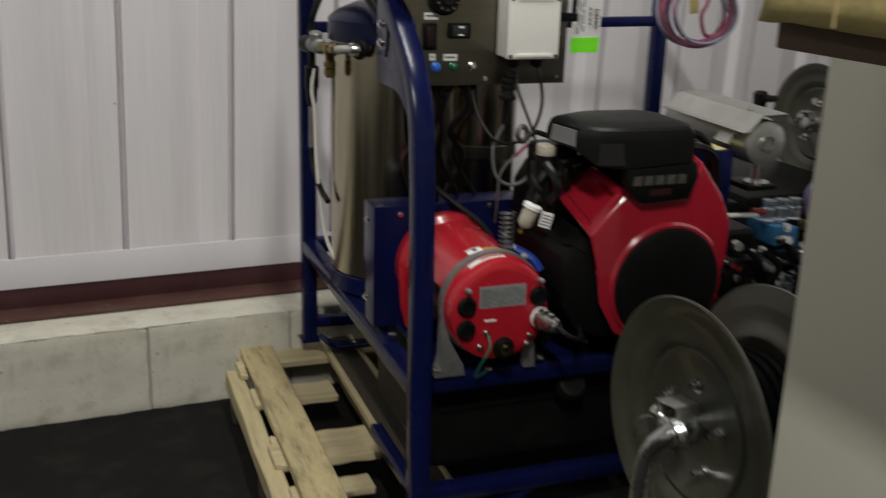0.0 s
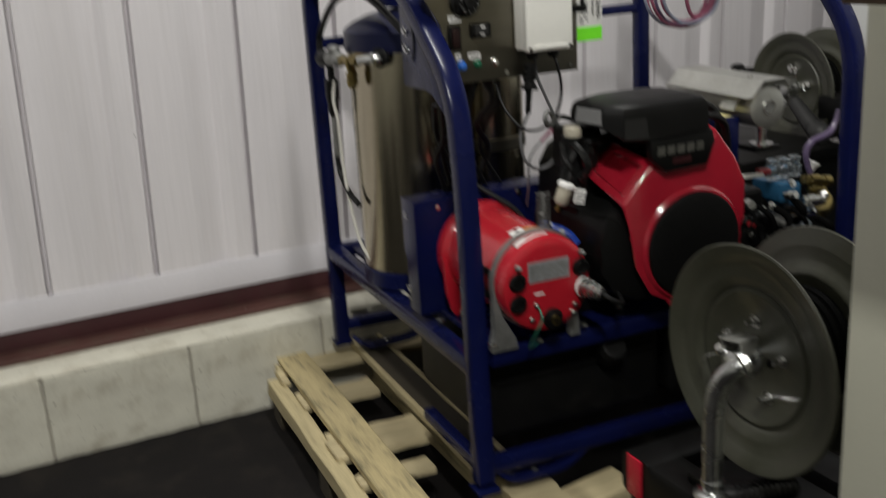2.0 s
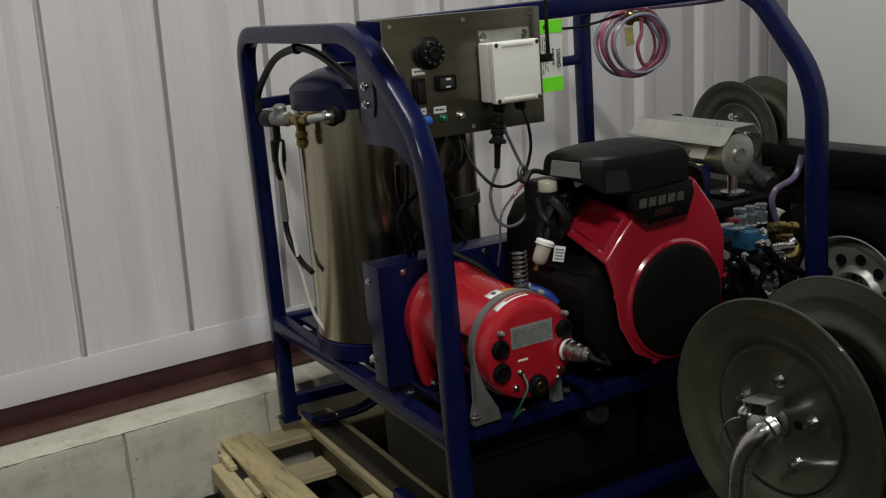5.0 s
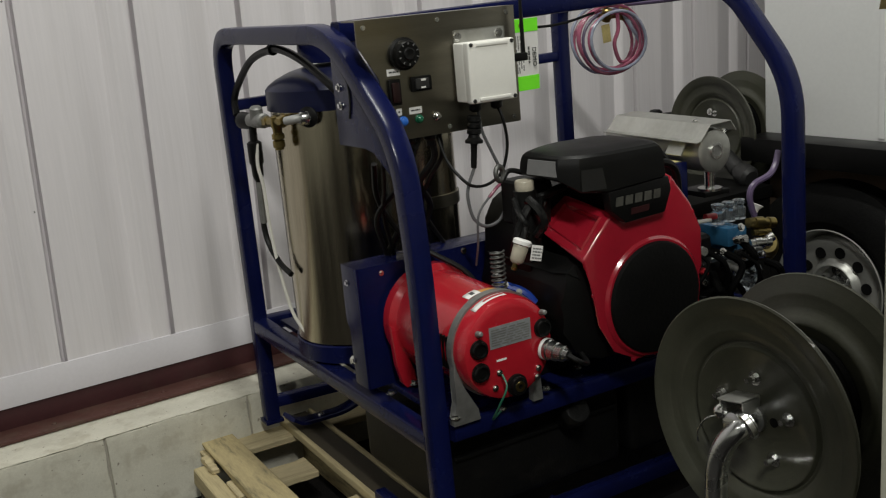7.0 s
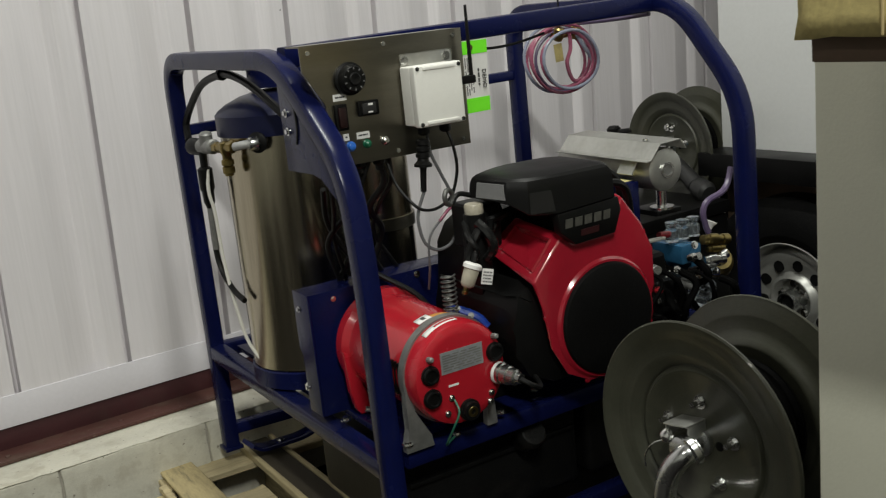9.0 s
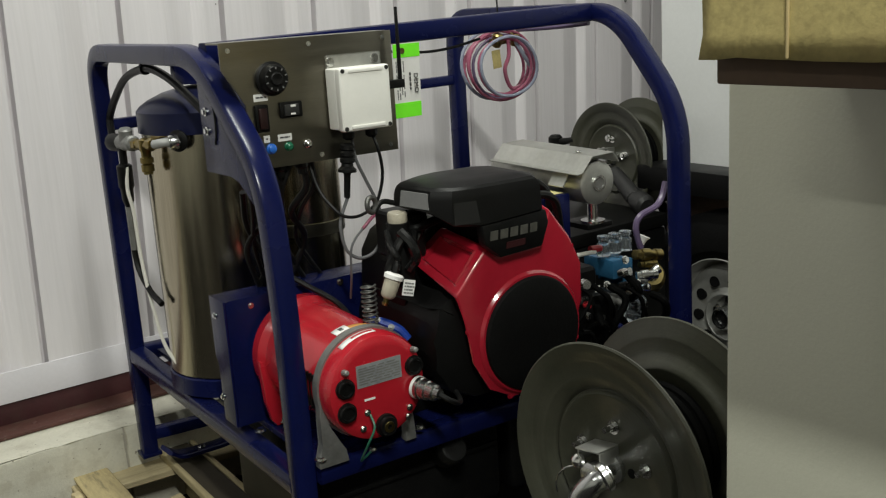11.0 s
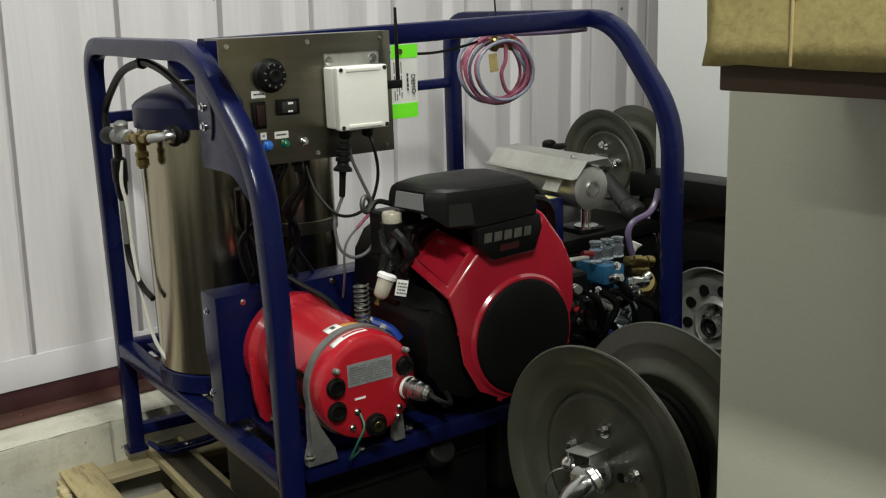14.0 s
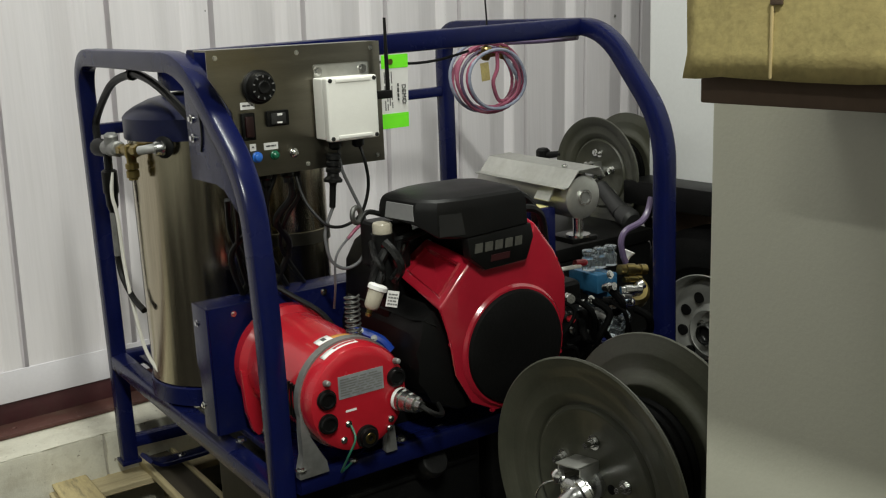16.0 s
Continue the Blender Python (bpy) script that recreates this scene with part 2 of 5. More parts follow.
def box(bm, x0, x1, y0, y1, z0, z1, bev=0.0, seg=2):
    g = bmesh.ops.create_cube(bm, size=1.0)["verts"]
    for v in g:
        v.co = Vector((x0 + (v.co.x + 0.5) * (x1 - x0), y0 + (v.co.y + 0.5) * (y1 - y0), z0 + (v.co.z + 0.5) * (z1 - z0)))
    if bev:
        ed = list({e for v in g for e in v.link_edges})
        bmesh.ops.bevel(bm, geom=ed, offset=bev, segments=seg, affect="EDGES", profile=0.6)
    return bm


def basis(d, ref=None):
    d = Vector(d).normalized()
    a = Vector(ref) if ref is not None else (Vector((0, 0, 1)) if abs(d.z) < 0.9 else Vector((1, 0, 0)))
    a = (a - d * a.dot(d)).normalized()
    return a, d.cross(a), d


def ring(bm, c, a, b, r, n, start=0.0):
    return [bm.verts.new(Vector(c) + (a * math.cos(start + 2 * math.pi * i / n) + b * math.sin(start + 2 * math.pi * i / n)) * r) for i in range(n)]


def skin(bm, rings, caps=True, loop=False):
    pairs = list(zip(rings, rings[1:])) + ([(rings[-1], rings[0])] if loop else [])
    for p, q in pairs:
        n = len(p)
        for i in range(n):
            bm.faces.new((p[i], p[(i + 1) % n], q[(i + 1) % n], q[i]))
    if caps and not loop:
        bm.faces.new(rings[0][::-1])
        bm.faces.new(rings[-1])


def lathe(bm, origin, axis, prof, n=32, caps=True):
    """Turned body: prof is rows of (distance along the axis, radius)."""
    a, b, d = basis(axis)
    o = Vector(origin)
    skin(bm, [ring(bm, o + d * h, a, b, max(r, 0.0004), n) for h, r in prof], caps)
    return bm


def cyl(bm, p, q, r, n=20, r2=None, bev=0.0):
    p, q = Vector(p), Vector(q)
    ln = (q - p).length
    r2 = r if r2 is None else r2
    prof = [(0, r), (ln, r2)] if not bev else [(0, r - bev), (bev, r), (ln - bev, r2), (ln, r2 - bev)]
    return lathe(bm, p, q - p, prof, n)


def fillet(pts, rad, n=5):
    pts = [Vector(p) for p in pts]
    out = [pts[0]]
    for p, c, q in zip(pts, pts[1:], pts[2:]):
        u, w = (p - c), (q - c)
        r = min(rad, u.length * 0.48, w.length * 0.48)
        s, e = c + u.normalized() * r, c + w.normalized() * r
        for i in range(n + 1):
            t = i / n
            out.append(s * (1 - t) ** 2 + c * 2 * t * (1 - t) + e * t * t)
    out.append(pts[-1])
    return out


def smooth_line(pts, n=6):
    """Points on a smooth curve through pts."""
    pts = [Vector(p) for p in pts]
    ext = [pts[0] * 2 - pts[1]] + pts + [pts[-1] * 2 - pts[-2]]
    out = []
    for i in range(1, len(ext) - 2):
        a, b, c, d = ext[i - 1:i + 3]
        for k in range(n):
            t = k / n
            out.append(0.5 * (2 * b + (c - a) * t + (2 * a - 5 * b + 4 * c - d) * t * t + (3 * b - a - 3 * c + d) * t ** 3))
    out.append(pts[-1])
    return out


def sweep(bm, pts, r, n=10, ref=None, square=False, wide=1.0, caps=True):
    """A round (or rounded square) bar along pts."""
    pts = [Vector(p) for p in pts]
    rings, a = [], None
    for i, p in enumerate(pts):
        d = (pts[min(i + 1, len(pts) - 1)] - pts[max(i - 1, 0)]).normalized()
        a = basis(d, ref if ref is not None else a)[0] if (ref is not None or a is not None) else basis(d)[0]
        b = d.cross(a)
        if square:
            c = r * 0.34
            co = [(r - c, r), (-r + c, r), (-r + c * 0.3, r - c * 0.3), (-r, r - c), (-r, -r + c), (-r + c * 0.3, -r + c * 0.3), (-r + c, -r), (r - c, -r), (r - c * 0.3, -r + c * 0.3), (r, -r + c), (r, r - c), (r - c * 0.3, r - c * 0.3)]
            rings.append([bm.verts.new(p + a * (x * wide) + b * y) for x, y in co])
        else:
            rings.append(ring(bm, p, a, b, r, n))
    skin(bm, rings, caps)
    return bm


def prism(bm, poly, axis, lo, hi, bev=0.0):
    """poly in the two other axes, pulled from lo to hi along axis ('x', 'y' or 'z')."""
    def at(p, k):
        return {"x": (k, p[0], p[1]), "y": (p[0], k, p[1]), "z": (p[0], p[1], k)}[axis]
    r0, r1 = [bm.verts.new(at(p, lo)) for p in poly], [bm.verts.new(at(p, hi)) for p in poly]
    skin(bm, [r0, r1])
    if bev:
        ed = list({e for v in r0 + r1 for e in v.link_edges})
        bmesh.ops.bevel(bm, geom=ed, offset=bev, segments=2, affect="EDGES", profile=0.6)
    return bm


def loft(bm, polys):
    """Skin over polygons of equal count, given as lists of 3D points."""
    skin(bm, [[bm.verts.new(p) for p in poly] for poly in polys])
    return bm


def part(name, bm, material, parent=None, label="", angle=35, flat=False):
    bmesh.ops.recalc_face_normals(bm, faces=bm.faces[:])
    me = bpy.data.meshes.new(name)
    bm.to_mesh(me)
    bm.free()
    if not flat:
        for p in me.polygons:
            p.use_smooth = True
        me.set_sharp_from_angle(angle=radians(angle))
    me.materials.append(material)
    ob = new(name, me)
    if parent is not None:
        ob.parent = parent
    if label:
        ob["label"] = label
    return ob


def thing(name, m, label, category, group="", kind=""):
    ob = new(name)
    ob.empty_display_size = 0.05
    ob.matrix_basis = m
    return tagged(ob, label, category, group, kind)


def hexbolt(parent, p, d, r=0.009, name="bolt", material=None):
    bm = B()
    p, d = Vector(p), Vector(d).normalized()
    cyl(bm, p, p + d * r * 0.3, r * 1.35, 16)
    cyl(bm, p + d * r * 0.3, p + d * r * 1.0, r * 0.9, 6)
    return part(name, bm, material or M_CHROME, parent)


def screw(parent, p, d, r=0.005, material=None):
    p, d = Vector(p), Vector(d).normalized()
    return part("screw", lathe(B(), p, d, [(0, r), (r * 0.35, r * 0.9), (r * 0.6, r * 0.45)], 12), material or M_CHROME, parent)


def cable(parent, pts, r, material, name="cable", label="", n=8):
    return part(name, sweep(B(), smooth_line(pts), r, n), material, parent, label)


def bars(parent, origin, right, up, w, h, rows, material, name="print", seed=1):
    """Rows of plain bars that stand for print too small to read."""
    rnd = random.Random(seed)
    o, a, b = Vector(origin), Vector(right).normalized(), Vector(up).normalized()
    nn = a.cross(b)
    bm = B()
    for i in range(rows):
        y0 = h * (i + 0.25) / rows
        y1 = h * (i + 0.72) / rows
        x = 0.0
        while x < w * 0.9:
            ln = min(w * rnd.uniform(0.12, 0.4), w - x)
            q = [o + a * x + b * y0, o + a * (x + ln) + b * y0, o + a * (x + ln) + b * y1, o + a * x + b * y1]
            lo, hi = [bm.verts.new(p) for p in q], [bm.verts.new(p + nn * 0.0004) for p in q]
            skin(bm, [lo, hi])
            x += ln + w * 0.06
    return part(name, bm, material, parent, flat=True)


def plate(parent, name, origin, right, up, w, h, thick, material, label="", bev=0.0):
    """A thin flat plate whose lower left corner is origin."""
    o, a, b = Vector(origin), Vector(right).normalized(), Vector(up).normalized()
    nn = a.cross(b)
    bm = B()
    c = min(w, h) * bev
    q = [(c, 0), (w - c, 0), (w, c), (w, h - c), (w - c, h), (c, h), (0, h - c), (0, c)] if c else [(0, 0), (w, 0), (w, h), (0, h)]
    lo, hi = [bm.verts.new(o + a * x + b * y) for x, y in q], [bm.verts.new(o + a * x + b * y + nn * thick) for x, y in q]
    skin(bm, [lo, hi])
    return part(name, bm, material, parent, label, flat=True)


def words(parent, text, origin, right, up, size, material, depth=0.0006, name="lettering"):
    cu = bpy.data.curves.new(name, "FONT")
    cu.body, cu.size, cu.extrude = text, size, depth
    tmp = bpy.data.objects.new(name + "_src", cu)
    scene.collection.objects.link(tmp)
    me = bpy.data.meshes.new_from_object(tmp.evaluated_get(bpy.context.evaluated_depsgraph_get()))
    bpy.data.objects.remove(tmp)
    me.materials.clear()
    me.materials.append(material)
    a, b = Vector(right).normalized(), Vector(up).normalized()
    mm = Matrix((a, b, a.cross(b))).transposed().to_4x4()
    mm.translation = Vector(origin)
    me.transform(mm)
    ob = new(name, me)
    ob.parent = parent
    return ob


# ---------------------------------------------------------------- the hall
def structure(name, bm, material, label, category, **kw):
    return tagged(part(name, bm, material, None, **kw), label, category, kind="structure")


X0, X1, Y0 = -4.6, 7.0, -5.2
WALL_Y = 2.985
fl = B()
box(fl, X0 - 0.2, X1 + 0.2, Y0 - 0.2, 3.3, -0.12, 0.0)
structure("floor", fl, M_FLOOR, "black worn floor with dusty grey stains", "floor")
# added ceiling and outer walls, out of view; distances set for bounced light
structure("ceiling", box(B(), X0 - 0.2, X1 + 0.2, Y0 - 0.2, 3.3, 4.2, 4.35), M_CEIL, "unseen grey ceiling added over the hall", "ceiling")
structure("wall_south", box(B(), X0, X1, Y0 - 0.2, Y0, 0, 4.2), M_HALL, "unseen grey hall wall added for bounced light", "wall")
structure("wall_west", box(B(), X0 - 0.2, X0, Y0, 3.3, 0, 4.2), M_HALL, "unseen grey hall wall added for bounced light", "wall")
structure("wall_east", box(B(), X1, X1 + 0.2, Y0, 3.3, 0, 4.2), M_HALL, "unseen grey hall wall added for bounced light", "wall")
structure("wall_core", box(B(), X0, X1, 3.05, 3.3, 0, 4.2), M_HALL, "outer skin behind the ribbed lining", "wall")

# ribbed steel lining, one sheet of repeated ribs
PITCH, RIB0 = 0.3035, 0.2535
prof = []
k0 = int((X0 - RIB0) / PITCH)
k1 = int((X1 - RIB0) / PITCH)
for k in range(k0, k1):
    bx = RIB0 + k * PITCH
    prof += [(bx - 0.0115, 0.012), (bx - 0.0105, -0.028), (bx + 0.0105, -0.028), (bx + 0.0115, 0.012), (bx + 0.43 * PITCH, 0.012),
             (bx + 0.46 * PITCH, 0.0105), (bx + 0.69 * PITCH, -0.0065), (bx + 0.715 * PITCH, -0.007), (bx + 0.80 * PITCH, 0.010), (bx + 0.82 * PITCH, 0.012)]
bm = B()
lo = [bm.verts.new((x, WALL_Y - d, 0.34)) for x, d in prof]
hi = [bm.verts.new((x + 0.03 * 3.8, WALL_Y - d, 4.2)) for x, d in prof]
for i in range(len(prof) - 1):
    bm.faces.new((lo[i], lo[i + 1], hi[i + 1], hi[i]))
wall_n = structure("wall_north", bm, M_WALL, "white ribbed steel wall lining with dark seams", "wall", flat=True)
mod = wall_n.modifiers.new("thick", "SOLIDIFY")
mod.thickness, mod.offset = 0.004, -1.0
bm = B()
box(bm, X0, X1, WALL_Y - 0.0185, WALL_Y - 0.0135, 0.325, 0.412, 0.001)
structure("trim_white", bm, M_TRIM, "white folded steel trim along the wall foot", "trim")
bm = B()
box(bm, X0, X1, WALL_Y - 0.0125, WALL_Y + 0.02, 0.258, 0.323, 0.002)
structure("trim_maroon", bm, M_BROWND, "dark maroon painted steel angle at the wall foot", "trim")
bm = B()
box(bm, X0, X1, WALL_Y - 0.100, WALL_Y - 0.013, 0.256, 0.266, 0.002)
trim_b = structure("trim_brown", bm, M_BROWN, "brown dusty steel flange lying on the blocks", "trim")
for k in range(9):
    xx = -0.42 + 0.305 * k
    screw(trim_b, (xx, WALL_Y - 0.06 + 0.01 * math.sin(k * 2.1), 0.266), (0, 0, 1), 0.008, M_BROWN)
for i, (sx, sz) in enumerate([(0.251, 0.832), (0.268, 1.371), (1.176, 1.338), (2.047, 1.296), (2.869, 1.262)]):
    screw(wall_n, (sx, WALL_Y - 0.0115, sz), (0, -1, 0), 0.006, M_CAST)

# block plinth
BLK_Y = 2.757
curb = structure("block_plinth", box(B(), X0, X1, BLK_Y + 0.006, 3.05, 0.0, 0.248), M_MORTAR, "cream painted concrete block plinth with chipped edges", "plinth")
rb = random.Random(4)


def uneven(bm, amount, scale):
    """Worn, hand-brushed surface: shift every vertex by smooth noise."""
    for v in bm.verts:
        v.co += Vector([noise.noise(v.co * scale + Vector((7.3 * a, 0, 0))) for a in range(3)]) * amount


cap_bm = B()
n_cap = 420
edges_ = [(BLK_Y + 0.004, 0.2475), (BLK_Y + 0.0005, 0.2505), (BLK_Y + 0.006, 0.2535), (BLK_Y + 0.06, 0.254), (2.96, 0.254)]
grid_ = [[cap_bm.verts.new((X0 + (X1 - X0) * i / n_cap, y_ + (rb.uniform(-0.0022, 0.0022) if k < 3 else 0), z_ + (rb.uniform(-0.0016, 0.0012) if k < 3 else 0))) for i in range(n_cap + 1)] for k, (y_, z_) in enumerate(edges_)]
for r_, q_ in zip(grid_, grid_[1:]):
    for i in range(n_cap):
        cap_bm.faces.new((r_[i], r_[i + 1], q_[i + 1], q_[i]))
part("plinth_cap", cap_bm, M_BLOCK, curb, "cream brushed render on the plinth top", angle=60)
shapes = []
for k in range(4):
    bm = B()
    box(bm, 0, 0.393, 0, 0.05, 0.0, 0.2488, 0.004, 2)
    bmesh.ops.subdivide_edges(bm, edges=[e for e in bm.edges if e.calc_length() > 0.15], cuts=9, use_grid_fill=True)
    for v in bm.verts:
        v.co += Vector((0.5 * k, 0, 0))
    uneven(bm, 0.0035, 22)
    for v in bm.verts:
        v.co += Vector((-0.5 * k, 0, 0))
    shapes.append(part("block", bm, M_BLOCK, curb, angle=50))
for k, o in enumerate(shapes):
    o.location = (0.282 + 0.4 * k, BLK_Y, 0.0)
for k in range(-12, 17):
    if k not in (0, 1, 2, 3):
        o = shapes[k % 4].copy()
        scene.collection.objects.link(o)
        o.location = (0.282 + 0.4 * k, BLK_Y + 0.0015 * math.sin(k * 3.3), 0.0)

# unseen housings, added at the assumed lamp positions
for lx, ly, lz, lw in LAMPS:
    t = thing("assumed_batten", pose(lx, ly, lz), "unseen white lamp housing added under the ceiling", "lamp", "ceiling lights")
    part("housing", box(B(), -0.1, 0.1, -0.65, 0.65, 0.0, 0.3, 0.01), M_TRIM, t)

# ---------------------------------------------------------------- pallet under the machine
MACHINE = pose(0.675, 1.72, 0.0, 0, 0, -2.75)
pal = thing("pallet", MACHINE, "rough pine pallet with stained boards under the machine", "pallet")
rw = random.Random(11)


def board(name, x0, x1, y0, y1, z0, z1, material, parent, label="", jit=0.003):
    bm = B()
    box(bm, x0, x1, y0, y1, z0, z1)
    long_x = (x1 - x0) > (y1 - y0)
    bmesh.ops.subdivide_edges(bm, edges=[e for e in bm.edges if abs((e.verts[0].co - e.verts[1].co)[0 if long_x else 1]) > 0.1], cuts=6)
    for v in bm.verts:
        v.co += Vector((rw.uniform(-1, 1), rw.uniform(-1, 1), rw.uniform(-1, 1) * 0.6)) * jit
    bmesh.ops.bevel(bm, geom=[e for e in bm.edges if e.calc_face_angle(0) > 0.9], offset=0.003, segments=1, affect="EDGES")
    return part(name, bm, material, parent, label, angle=25)


board("side_board", -0.246, -0.200, -0.12, 0.965, 0.072, 0.118, M_WOODL, pal, "pale split side board")
# added supports, coloured as dark as the shaded gap below the side board
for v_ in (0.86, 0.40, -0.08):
    board("foot_block", -0.240, -0.205, v_, v_ + 0.09, 0.0, 0.071, M_WOODD, pal, "added pine foot block, coloured dark like the shaded gap", 0.002)
for y0, y1, xe in [(0.945, 1.065, 1.25), (0.70, 0.80, 0.012), (0.375, 0.52, 0.036), (0.225, 0.285, -0.022)]:
    board("cross_board", -0.205, xe, y0, y1, 0.112, 0.131, M_WOODX, pal)
beam = board("cross_beam", 0.0, 0.60, -0.045, 0.045, 0.022, 0.112, M_WOODX, pal, "pale clean pine cross beam")
beam.matrix_basis = pose(-0.235, -0.085, 0, 0, 0, 8.5)
board("deck_board", -0.192, -0.102, -0.10, 1.072, 0.132, 0.152, M_WOOD, pal, "grey-stained weathered deck board")
# this board's colour holds old stain plus shade from the machine above
board("deck_board", 0.045, 0.125, 0.10, 1.07, 0.132, 0.152, M_WOODD, pal, "dark stained deck board with the machine's shade in its colour")
for uu_ in (0.040, 0.128):
    board("batten", uu_, uu_ + 0.014, 0.10, 1.06, 0.130, 0.154, M_WOODL, pal, "", 0.0015)
board("deck_board", 0.43, 0.53, 0.40, 1.07, 0.132, 0.152, M_WOOD, pal)
board("deck_board", 0.86, 0.96, 0.40, 1.07, 0.132, 0.152, M_WOOD, pal)
board("stringer", 0.10, 0.15, 0.02, 1.06, 0.0, 0.112, M_WOOD, pal)
board("stringer", 1.15, 1.21, -0.1, 1.06, 0.0, 0.118, M_WOOD, pal)
for bx_, by_ in [(-0.204, 0.935), (-0.204, 0.43)]:
    board("spacer_block", bx_ - 0.012, bx_ + 0.012, by_ - 0.05, by_ + 0.05, 0.118, 0.134, M_WOODX, pal, "", 0.002)
off = board("board_offcut", 0.060, 0.172, -0.085, 0.045, 0.1145, 0.148, M_WOODX, None)
off.matrix_basis = MACHINE @ pose(0.0, 0.0, 0.0)
tagged(off, "short pale pine offcut lying on the pallet beam", "wood block")

# ---------------------------------------------------------------- the skid pressure washer
skid = thing("pressure_washer_skid", MACHINE, "engine-driven pressure washer in a dark blue tube frame on a pallet", "pressure washer")
T = 0.0205
BACK_POST = (1.018, 0.912)
ZT = 1.238


def hoop(u):
    zt = ZT + 0.024 * u
    back, depth = (u, 0.985) if u < 0.5 else BACK_POST
    u = u - 0.009 if u > 0.5 else u
    top, mid = (0.285, (0.036, 1.038)) if u < 0.5 else (0.205, (0.014, 1.042))
    return fillet([(back, depth, 0.185), (back, depth, zt), (u, top, zt), (u, *mid), (u, 0.012, 0.80), (u, 0.004, 0.20)], 0.09, 8)


for u in (0.0, 1.0):
    part("hoop_tube", sweep(B(), hoop(u), T, ref=(1, 0, 0), square=True), M_BLUE, skid)
    for u_, v in ((u, 0.0), (u, 0.985) if u < 0.5 else BACK_POST):
        part("foot_cap", box(B(), u_ - 0.026, u_ + 0.026, v - 0.026, v + 0.026, 0.176, 0.186, 0.002), M_BLUE, skid)
    part("side_rail", sweep(B(), [(BACK_POST[0], 0.892, 0.462) if u else (u, 0.965, 0.462), (u, 0.02, 0.462)], 0.021, ref=(1, 0, 0), square=True), M_BLUE, skid)
    part("brace_rail", sweep(B(), [(BACK_POST[0], 0.892, 0.235), (u, 0.02, 0.235)], 0.015, ref=(1, 0, 0), square=True), M_BLUE, skid) if u else part("brace_rail", sweep(B(), [(u, 0.30, 0.232), (u, 0.02, 0.232)], 0.014, ref=(1, 0, 0), square=True), M_BLUE, skid)
part("top_rail", sweep(B(), [(0.015, 0.300, ZT + 0.001), (0.978, 0.292, ZT + 0.0235)], 0.021, ref=(0, 0, 1), square=True), M_BLUE, skid)
part("back_rail", sweep(B(), [(0.02, 0.984, 1.06), (1.0, 0.914, 1.08)], 0.014, ref=(0, 0, 1), square=True), M_BLUE, skid)
part("back_low_rail", sweep(B(), [(0.02, 0.984, 0.462), (1.0, 0.914, 0.462)], 0.02, ref=(0, 0, 1), square=True), M_BLUE, skid)
part("front_low_rail", sweep(B(), [(0.02, 0.02, 0.222), (0.98, 0.02, 0.222)], 0.018, ref=(0, 0, 1), square=True), M_BLUE, skid)
part("back_foot_rail", sweep(B(), [(0.02, 0.984, 0.232), (1.0, 0.914, 0.232)], 0.016, ref=(0, 0, 1), square=True), M_BLUE, skid)
part("front_rail", sweep(B(), [(0.02, -0.012, 0.488), (0.98, -0.012, 0.488)], 0.02, ref=(0, 0, 1), square=True), M_BLUE, skid)
part("deck_plate", box(B(), 0.03, 0.97, -0.02, 0.30, 0.492, 0.506, 0.002), M_BLUE, skid)
part("deck_plate", box(B(), 0.03, 0.97, 0.42, 0.895, 0.478, 0.49, 0.002), M_BLUE, skid)
for v0, u0 in ((0.90, 0.02), (0.04, 0.03), (0.04, 0.75), (0.90, 0.75)):
    # bent strap skids below the frame
    s = -1 if v0 > 0.5 else 1
    bm = B()
    sweep(bm, fillet([(u0 + 0.0, v0, 0.21), (u0 + 0.04, v0 - 0.02 * s, 0.176), (u0 + 0.17, v0 - 0.02 * s, 0.176), (u0 + 0.27, v0, 0.225)], 0.03, 4), 0.006, ref=(0, 1, 0), square=True, wide=4.0)
    st = part("skid_strap", bm, M_BLUE, skid)
    hexbolt(st, (u0 + 0.10, v0 - 0.02 * s, 0.181), (0, 0, 1), 0.008)

# burner coil tank of stainless steel with a blue dome
TC = (0.117, 0.578)
RT = 0.147
bm = B()
lathe(bm, (TC[0], TC[1], 0.534), (0, 0, 1), [(0, RT), (0.548, RT)], 64)
tank = part("heater_tank", bm, M_STAIN, skid, "brushed stainless heater jacket with reflection streaks in its colour")
part("tank_skirt", lathe(B(), (TC[0], TC[1], 0.490), (0, 0, 1), [(0, RT + 0.004), (0.038, RT + 0.004), (0.041, RT + 0.001)], 64), M_BLUE, tank, "dark blue base ring")
part("dome", lathe(B(), (TC[0], TC[1], 1.072), (0, 0, 1), [(0, RT + 0.002), (0.0, RT + 0.006), (0.045, RT + 0.006), (0.054, RT - 0.002), (0.066, RT - 0.020), (0.080, RT - 0.052), (0.089, RT - 0.088), (0.093, 0.03), (0.094, 0.001)], 64), M_DOME, tank, "dark blue dusty domed tank lid")
part("flue_collar", lathe(B(), (TC[0], TC[1], 1.17), (0, 0, 1), [(0, 0.07), (0.05, 0.07), (0.05, 0.06), (0.02, 0.06)], 32), M_BLUE, tank)
cyl_b = lathe(B(), (TC[0] - 0.085, TC[1] - 0.15, 0.500), (0, 0, 1), [(0, 0.014), (0.012, 0.014), (0.018, 0.007)], 12)
part("drain_plug", cyl_b, M_CHROME, tank)
hexbolt(skid, (0.005, 0.585, 0.502), (0, 0, 1), 0.010)
